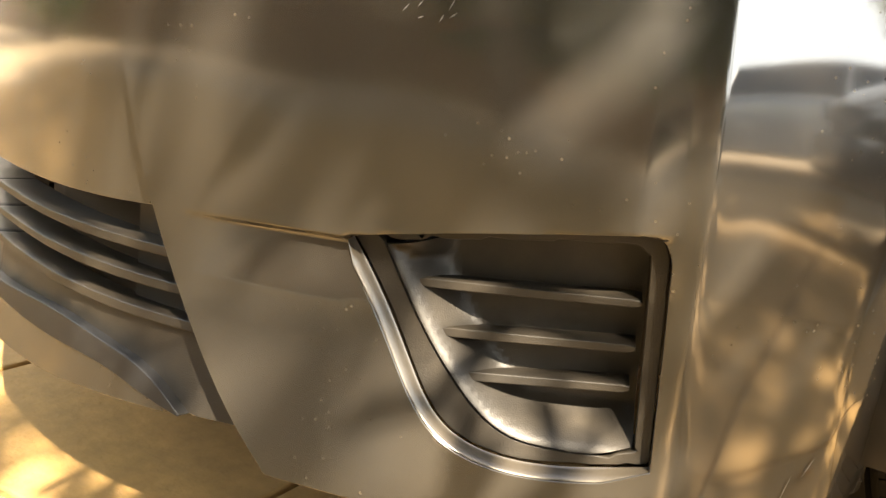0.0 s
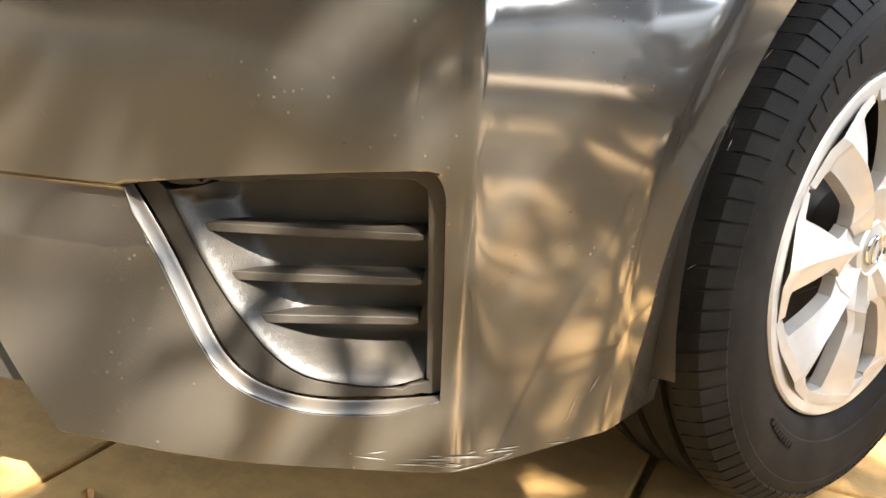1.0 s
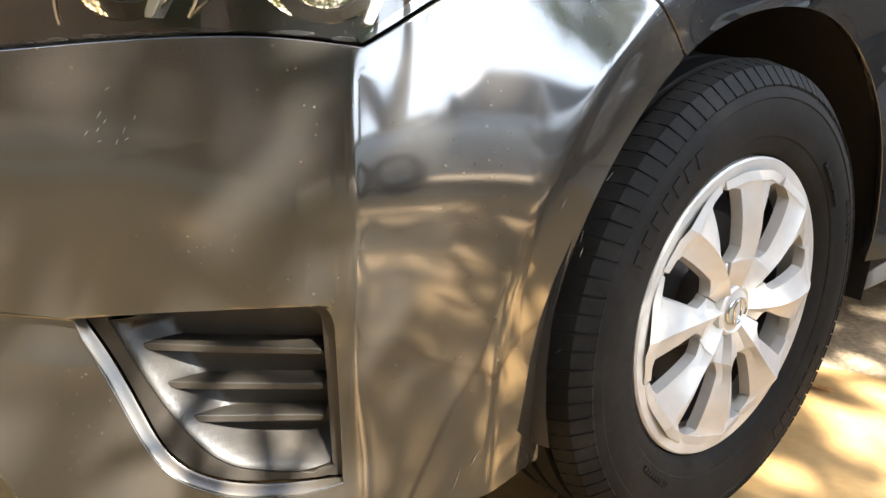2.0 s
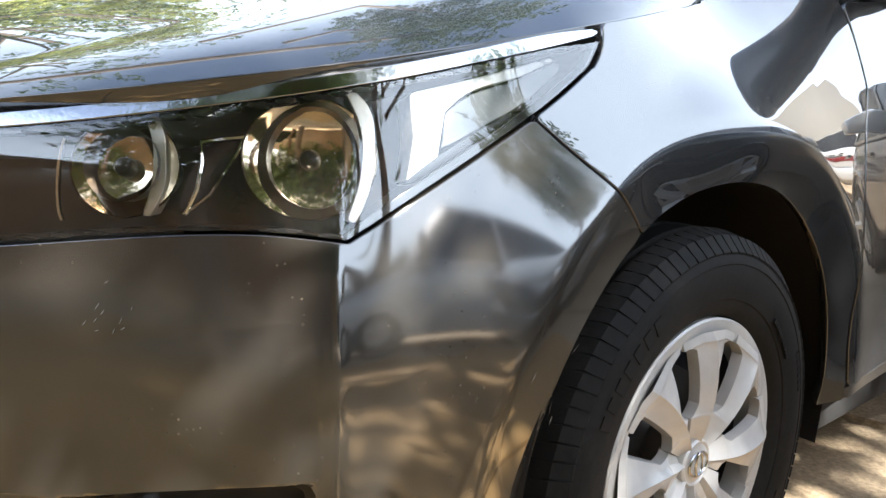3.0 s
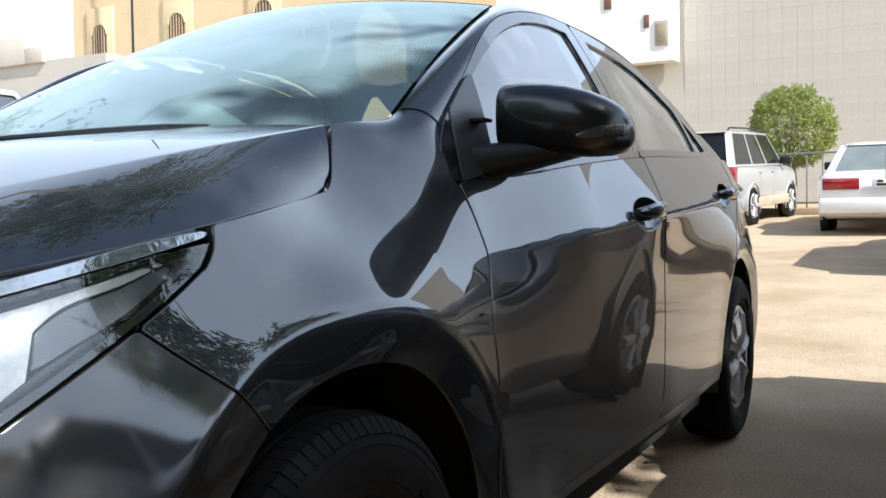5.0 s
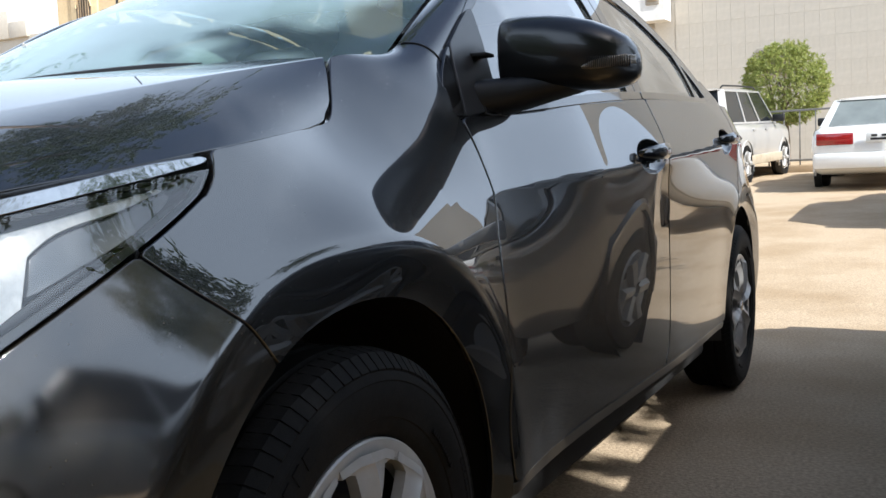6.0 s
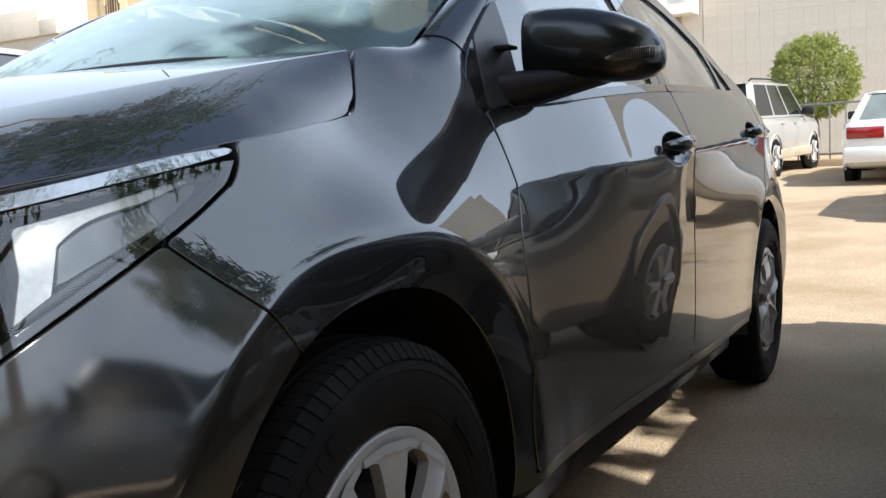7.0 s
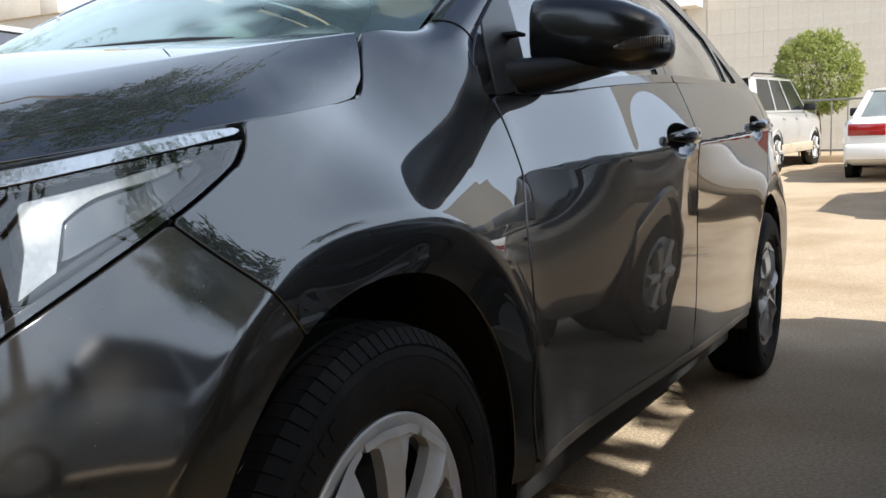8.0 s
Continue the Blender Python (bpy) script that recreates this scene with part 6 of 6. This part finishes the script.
LEAF = leaf_material("green_leaves", (0.045, 0.085, 0.018), (0.12, 0.16, 0.04))
LEAF_BRIGHT = leaf_material("yellow_green_leaves", (0.22, 0.28, 0.06), (0.44, 0.45, 0.14))
BARK = material("bark", (0.16, 0.12, 0.085), 0.9, grain=0.3, grain_size=15, bump=0.01, bump_size=25)


def tree(label, m, height, crown_z, radius, leaves, size, seed, mat, trunk_r=0.14, squash=0.8, clumps=60, hollow=0.35, lean=(0, 0), twig=0.26, spread=0.12, low_bough=False, more=(), limbs=9):
    t = thing("tree", label, "tree", at=m)
    r = random.Random(seed)
    bm = bmesh.new()
    tube(bm, [(0, 0, -0.05), (0.02, 0.03, crown_z * 0.35), (-0.03, 0.02, crown_z * 0.7), (lean[0], lean[1], crown_z + radius * 0.3)], [trunk_r * 1.3, trunk_r, trunk_r * 0.8, trunk_r * 0.3], 10)
    for k in range(limbs):
        a = r.uniform(0, 6.28)
        z0 = crown_z * r.uniform(0.55, 0.95)
        e = radius * r.uniform(0.55, 0.9)
        bx, by = lean[0] * z0 / crown_z * 0.7, lean[1] * z0 / crown_z * 0.7
        tube(bm, [(bx, by, z0), (bx + (lean[0] - bx) * 0.5 + math.cos(a) * e * 0.5, by + (lean[1] - by) * 0.5 + math.sin(a) * e * 0.5, z0 + e * 0.25), (lean[0] + math.cos(a) * e, lean[1] + math.sin(a) * e, crown_z + r.uniform(-0.4, 0.6) * radius * squash)], [trunk_r * 0.4, trunk_r * 0.25, trunk_r * 0.08], 6)
    part("trunk", bm, BARK, t)
    v, f = leaf_cloud(leaves, (lean[0], lean[1], crown_z), radius, size, seed, squash=squash, clumps=clumps, hollow=hollow, twig=twig, spread=spread)
    for k, (at, wide, count, flat) in enumerate(more):
        v2, f2 = leaf_cloud(count, at, wide, size, seed + 200 + k, squash=flat, clumps=40, hollow=0.2, twig=twig * 0.6, spread=spread)
        f = f + [tuple(len(v) + j for j in q) for q in f2]
        v = v + v2
    tagged(mesh_object("crown", v, f, mat, t, smooth=False), kind="stuff")
    if low_bough:
        # a bough of long narrow leaves that hangs low towards the saloon
        q = np.random.RandomState(seed + 100)
        bm = bmesh.new()
        tube(bm, [(-0.05, 0.0, 2.9), (-1.4, -0.1, 3.1), (-2.9, -0.35, 2.85), (-4.3, -0.4, 2.3)], [0.05, 0.035, 0.020, 0.005], 7)
        for k in range(300):
            side = 0.36 * (k % 5 < 2)
            p = Vector((-4.1 + side * 0.6 + q.normal() * 0.40, -0.32 + side + q.normal() * 0.32, 2.2 + q.normal() * 0.42))
            a = Vector((0.42 + q.normal() * 0.2, 0.30 + q.normal() * 0.2, 0.80 + q.normal() * 0.2)).normalized()
            b = a.cross(Vector((0.7, -0.2, 0.68)) + Vector(q.normal(size=3) * 0.35)).normalized()
            n = a.cross(b) * 0.012
            size, wide = 0.24 * (0.7 + 0.6 * q.rand()), 0.0135 * (0.7 + 0.6 * q.rand())
            vs = [bm.verts.new(p + a * size * f + b * wide * w + n * z) for f, w, z in ((0, 0, 0), (0.3, 1, 1), (0.65, 0.8, 1), (1, 0, -1), (0.65, -0.8, 1), (0.3, -1, 1))]
            bm.faces.new(vs)
        tagged(part("bough", bm, mat, t, smooth=False), kind="stuff")
    return t


tree("round clipped tree with yellow-green leaves behind the fence", YARD @ pose(-1.30, 21.4, 0), 2.9, 1.95, 0.90, 46000, 0.046, 3, LEAF_BRIGHT, trunk_r=0.07, squash=0.98, clumps=1500, hollow=0.72, twig=0.12, spread=0.045)
# unseen trees; their extra clumps (more) are added to shade chosen patches
SHADE = "broad shade tree out of view, placed to dapple the ground with light"
tree(SHADE, pose(6.5, -0.9, 0), 6.0, 4.6, 1.6, 7000, 0.125, 7, LEAF, squash=0.5, clumps=60, trunk_r=0.15, lean=(-1.25, 1.1), limbs=3, low_bough=True, twig=0.16, more=[((-1.4, 0.35, 4.45), 0.62, 1000, 0.45)])
tree(SHADE, pose(6.8, -4.9, 0), 6.0, 4.6, 2.6, 17000, 0.15, 15, LEAF, squash=0.5, clumps=110, trunk_r=0.16)
tree(SHADE, pose(3.3, -4.9, 0), 6.0, 4.6, 2.3, 12000, 0.15, 19, LEAF, squash=0.5, clumps=100, trunk_r=0.16, more=[((0.78, 2.5, 4.5), 0.72, 600, 0.45), ((0.35, 2.55, 4.5), 0.8, 650, 0.4), ((-1.4, 1.4, 4.5), 1.2, 1700, 0.4), ((1.35, 2.5, 4.4), 0.28, 170, 0.4)])
tree(SHADE, pose(5.2, -7.4, 0), 6.0, 4.2, 2.9, 12000, 0.22, 9, LEAF, squash=0.62, clumps=80, trunk_r=0.16)
tree(SHADE, pose(9.5, -6.0, 0), 6.0, 4.6, 3.0, 11500, 0.22, 21, LEAF, squash=0.6, clumps=90, trunk_r=0.16)
tree("tall open tree with high leafy boughs over the yard", pose(-10.2, 0.6, 0), 9.0, 7.4, 4.4, 4500, 0.2, 31, LEAF, squash=0.42, clumps=130, trunk_r=0.2, hollow=0.2)
tree("leaning tree with leafy boughs high over the bonnet", pose(-5.0, -1.6, 0), 9.0, 7.5, 1.55, 13000, 0.085, 41, LEAF, squash=0.5, clumps=60, trunk_r=0.18, hollow=0.1, lean=(1.95, 5.8), more=[((0.05, 5.5, 7.35), 0.5, 2600, 0.9)], limbs=2)
tree("leafy green tree beyond the parked cars", pose(-11.6, 3.2, 0), 6.0, 4.8, 2.8, 42000, 0.13, 11, LEAF_BRIGHT, clumps=110, squash=1.2)
tree("leafy green tree beyond the parked cars", pose(-11.5, -0.6, 0), 6.0, 4.4, 2.9, 13000, 0.26, 12, LEAF, clumps=110)
tree("leafy green tree beyond the parked cars", pose(-8.0, -7.0, 0), 6.0, 3.6, 2.8, 10000, 0.26, 13, LEAF, clumps=110)

# ---- buildings ----
TILE = material("beige_stone_cladding", (0.48, 0.44, 0.37), 0.7, grain=0.05, grain_size=8, stain=(0.42, 0.38, 0.31), stain_size=0.7, stain_at=(0.45, 0.75), pieces=0.012)
JOINT = material("cladding_joint", (0.46, 0.42, 0.352), 0.9, grain=0.1)
WHITE_WALL = material("white_render", (0.78, 0.76, 0.71), 0.8, grain=0.04, grain_size=6, stain=(0.70, 0.67, 0.60), stain_size=0.6)
OCHRE_WALL = material("ochre_render", (0.62, 0.47, 0.27), 0.85, grain=0.06, grain_size=6, stain=(0.56, 0.41, 0.23), stain_size=0.4)
PALE_GRILLE = material("pale_window_grille", (0.40, 0.29, 0.17), 0.7, grain=0.2, grain_size=6)
BROWN_PANE = material("brown_window", (0.16, 0.075, 0.045), 0.3, grain=0.15)
OLIVE_PANE = material("olive_window", (0.13, 0.12, 0.07), 0.3, grain=0.2)
FRAME_GREY = material("window_surround", (0.36, 0.32, 0.26), 0.7, grain=0.1)


def building(name, label, m, lo, hi, mat, kind="thing"):
    b = thing(name, label, "building", at=m)
    bm = bmesh.new()
    box(bm, lo, hi)
    part("wall", bm, mat, b, smooth=False)
    return b


hall = building("stone_clad_building", "beige building clad in large stone tiles with a single window", YARD, (-10.4, 26.12, -0.5), (8.7, 34, 9.35), JOINT)
low_white = building("white_building", "white rendered upper storey with small brown windows, in full sun", YARD, (-10.4, 25.3, 4.15), (-4.95, 26.0, 9.6), WHITE_WALL)
for x, z, w, h in ((-6.85, 5.97, 0.22, 0.42), (-5.72, 5.30, 0.16, 0.36)):
    win = boxed("window", (x - w / 2, 25.27, z - h / 2), (x + w / 2, 25.34, z + h / 2), BROWN_PANE, low_white, bevel=0.01)
win = boxed("window", (-5.48, 25.26, 4.58), (-5.10, 25.34, 5.28), FRAME_GREY, low_white, bevel=0.015)
boxed("pane", (-5.42, 25.245, 4.66), (-5.16, 25.29, 5.2), material("bronze_pane", (0.30, 0.24, 0.15), 0.3, grain=0.2), win, bevel=0.01)
win = boxed("window", (-2.62, 26.04, 2.40), (-1.45, 26.105, 3.16), FRAME_GREY, hall, bevel=0.02)
boxed("pane", (-2.56, 26.025, 2.46), (-1.51, 26.06, 3.10), OLIVE_PANE, win, bevel=0.01)
ochre = building("ochre_building", "tall ochre rendered building with arched windows", pose(0, 0, 0), (-47, 40, 0), (-16.0, 52, 17), OCHRE_WALL)
GRILLE_DARK = material("dark_window_grille", (0.09, 0.065, 0.04), 0.6, grain=0.2, grain_size=6)
for x in (-44.5, -38.0, -31.5):
    bm = bmesh.new()
    box(bm, (x - 1.15, 39.86, 9.5), (x + 1.15, 40.1, 13.9), 0.04)
    w = part("window_bay", bm, OCHRE_WALL, ochre)
    bm = bmesh.new()
    arc = [(x + 0.62 * math.cos(t), 12.2 + 0.62 * math.sin(t)) for t in np.linspace(0, math.pi, 17)] + [(x - 0.62, 11.0), (x + 0.62, 11.0)]
    swept(bm, [[(px, 39.83, pz) for px, pz in arc], [(px, 39.9, pz) for px, pz in arc]])
    bmesh.ops.recalc_face_normals(bm, faces=bm.faces)
    part("arched_window", bm, GRILLE_DARK, w)
    for k in range(5):
        bx = x - 0.44 + 0.22 * k
        boxed("grille_bar", (bx - 0.03, 39.79, 11.0), (bx + 0.03, 39.84, 12.2 + math.sqrt(0.62**2 - (bx - x) ** 2) - 0.02), PALE_GRILLE, w)
    bm = bmesh.new()
    tube(bm, [(x + 0.66 * math.cos(t), 39.82, 12.2 + 0.66 * math.sin(t)) for t in np.linspace(0, math.pi, 17)], 0.06, 6)
    part("arch_moulding", bm, OCHRE_WALL, w)
pole = thing("flagpole", "slim dark metal pole before the ochre building", "pole", at=pose(-40.3, 38.6, 0))
bm = bmesh.new()
tube(bm, [(0, 0, -0.05), (0, 0, 10), (0, 0, 22)], [0.11, 0.08, 0.05], 10)
part("shaft", bm, DARK_METAL, pole)
bm = bmesh.new()
lathe(bm, [(-0.05, 0.2), (0.12, 0.2), (0.16, 0.12)], 16, Matrix.Rotation(radians(-90), 4, "Y"))
part("base", bm, DARK_METAL, pole)
villa = building("parapet_building", "low beige house with a stepped parapet", pose(0, 0, 0), (-48, 30, 0), (-33, 38, 8.6), TILE)
for x0, x1, z1 in ((-44.4, -43.6, 10.9), (-43.6, -38.5, 9.9), (-38.5, -37.2, 9.3)):
    boxed("parapet", (x0, 29.8, 8.5), (x1, 30.3, z1), TILE, villa, bevel=0.05)
hedge = thing("hedge", "tall dark green clipped hedge across the yard", "hedge", at=pose(14.5, 6, 0))
# a near-black box gives the shade deep among the leaves as colour
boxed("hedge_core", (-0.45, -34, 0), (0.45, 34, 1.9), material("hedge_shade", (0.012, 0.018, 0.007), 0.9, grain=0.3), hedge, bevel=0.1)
hv, hf = [], []
hr = np.random.RandomState(77)
for k in range(9000):
    p = np.array([-0.5 + hr.normal() * 0.06 if hr.rand() < 0.75 else hr.uniform(-0.5, 0.5), hr.uniform(-34, 34), 0.0])
    p[2] = hr.uniform(0.05, 1.95) if p[0] < -0.3 else 1.9 + abs(hr.normal()) * 0.22 + 0.15 * math.sin(p[1] * 1.3) + 0.12 * math.sin(p[1] * 3.1)
    a, c = hr.normal(size=3), hr.normal(size=3)
    a, c = a / np.linalg.norm(a) * 0.13, c / np.linalg.norm(c) * 0.07
    q = len(hv)
    hv += [p, p + a * 0.5 + c, p + a, p + a * 0.5 - c]
    hf += [(q, q + 1, q + 2, q + 3)]
tagged(mesh_object("hedge_leaf", hv, hf, LEAF, hedge, smooth=False), kind="stuff")
# unseen tree, added to shade the ground that the bumper's side mirrors
tree("broad shade tree out of view, placed to dapple the ground with light", pose(8.0, -2.6, 0), 6.0, 4.6, 1.9, 7500, 0.145, 61, LEAF, squash=0.5, clumps=60, trunk_r=0.15, more=[((-1.45, 0.95, 4.5), 0.6, 420, 0.45)])
tree("young leafy tree near the hedge", pose(8.4, 4.9, 0), 5.0, 4.0, 1.35, 13000, 0.10, 55, LEAF, squash=0.85, clumps=90, trunk_r=0.09)
# unseen brown wall, added to hide far sunlit ground from the bumper's reflection
near = building("shop_front", "long brown wall added out of view to darken the bumper's reflection", pose(0, 0, 0), (-30, -12, 0), (30, -10, 4.5), material("brown_render", (0.21, 0.14, 0.075), 0.85, grain=0.12, grain_size=5, stain=(0.15, 0.10, 0.055), stain_size=0.5))

# cladding tiles, each a piece of its own on the wall that the walk looks at
tw, th = 0.385, 0.68
bm = bmesh.new()
box(bm, (0.002, 0, 0.002), (tw - 0.002, 0.012, th - 0.002), 0.001)
tile_ob = part("tile", bm, TILE, hall, smooth=False)
cells = [(i, j) for j in range(13) for i in range(24) if not (-6.0 + i * tw < -5.0 and j * th > 3.4)]
for k, (i, j) in enumerate(cells):
    o = tile_ob
    if k:
        o = tile_ob.copy()
        scene.collection.objects.link(o)
    o.location = (-6.0 + i * tw, 26.1105, -0.05 + j * th)

# iron fence
fence = thing("iron_fence", "grey iron railing on a low kerb in front of the tree", "fence", at=YARD)
IRON = material("grey_iron", (0.22, 0.21, 0.19), 0.5, metal=0.5, grain=0.2)
boxed("kerb", (-6, 20.2, -0.05), (8, 20.45, 0.15), GROUND, fence, bevel=0.02)
for z in (1.31, 0.24):
    bm = bmesh.new()
    box(bm, (-6, 20.30, z), (8, 20.34, z + 0.045), 0.006)
    part("rail", bm, IRON, fence)
bm = bmesh.new()
box(bm, (-0.014, -0.014, 0.15), (0.014, 0.014, 1.32), 0.003)
post = part("post", bm, IRON, fence)
post.location = (-6, 20.32, 0)
for k in range(1, 44):
    o = post.copy()
    scene.collection.objects.link(o)
    o.location = (-6 + k * 0.32, 20.32, 0)

# ---- paving slabs under the saloon's nose, and fallen leaves ----
SLAB = material("tan_paving_slab", (0.39, 0.235, 0.085), 0.8, grain=0.12, grain_size=30, stain=(0.26, 0.155, 0.06), stain_size=2.2, stain_at=(0.45, 0.75), bump=0.002, bump_size=80, pieces=0.12)
paving = thing("paving", "tan paving slabs with dark joints", "paving", kind="structure")
bm = bmesh.new()
box(bm, (0.006, 0.006, -0.03), (0.594, 0.594, 0.0), 0.004)
slab = part("slab", bm, SLAB, paving, smooth=False)
rr = random.Random(5)
turn = pose(0.9, -0.6, 0, 0, 0, 24)
spots = [(i, j) for i in range(-9, 9) for j in range(-9, 9)]
first = True
for i, j in spots:
    m = turn @ pose(i * 0.6, j * 0.6, -rr.random() * 0.002, 0, 0, 0)
    c = m @ Vector((0.3, 0.3, 0))
    if not (-3.4 < c.x < 4.2 and -4.15 < c.y < 0.75):
        continue
    o = slab if first else slab.copy()
    if not first:
        scene.collection.objects.link(o)
    first = False
    o.matrix_basis = m
DRY_LEAF = material("dry_leaf", (0.42, 0.20, 0.06), 0.7, grain=0.3, grain_size=60)
bm = bmesh.new()
q = [(-0.5, 0, 0.0), (-0.2, 0.16, 0.10), (0.2, 0.15, 0.12), (0.55, 0.0, 0.05), (0.2, -0.15, 0.10), (-0.2, -0.16, 0.08)]
vs = [bm.verts.new((x * 0.055, y * 0.055, z * 0.055 + 0.001)) for x, y, z in q]
mid = [bm.verts.new((x * 0.055, 0, 0.001)) for x in (-0.2, 0.2)]
for f in ((vs[0], mid[0], vs[1]), (vs[1], mid[0], mid[1], vs[2]), (vs[2], mid[1], vs[3]), (vs[0], vs[5], mid[0]), (mid[0], vs[5], vs[4], mid[1]), (mid[1], vs[4], vs[3])):
    bm.faces.new(f)
leaf = tagged(part("fallen_leaf", bm, DRY_LEAF, smooth=False), "dry orange leaf lying on the paving", "leaf", "fallen leaves")
for k in range(26):
    x, y = rr.uniform(0.3, 1.7), rr.uniform(-1.0, 0.9)
    m = pose(x, y, 0.001, 0, 0, rr.uniform(0, 360)) @ Matrix.Scale(rr.uniform(0.5, 1.0), 4)
    if k == 0:
        leaf.matrix_basis = m
    else:
        copy_thing(leaf, m)
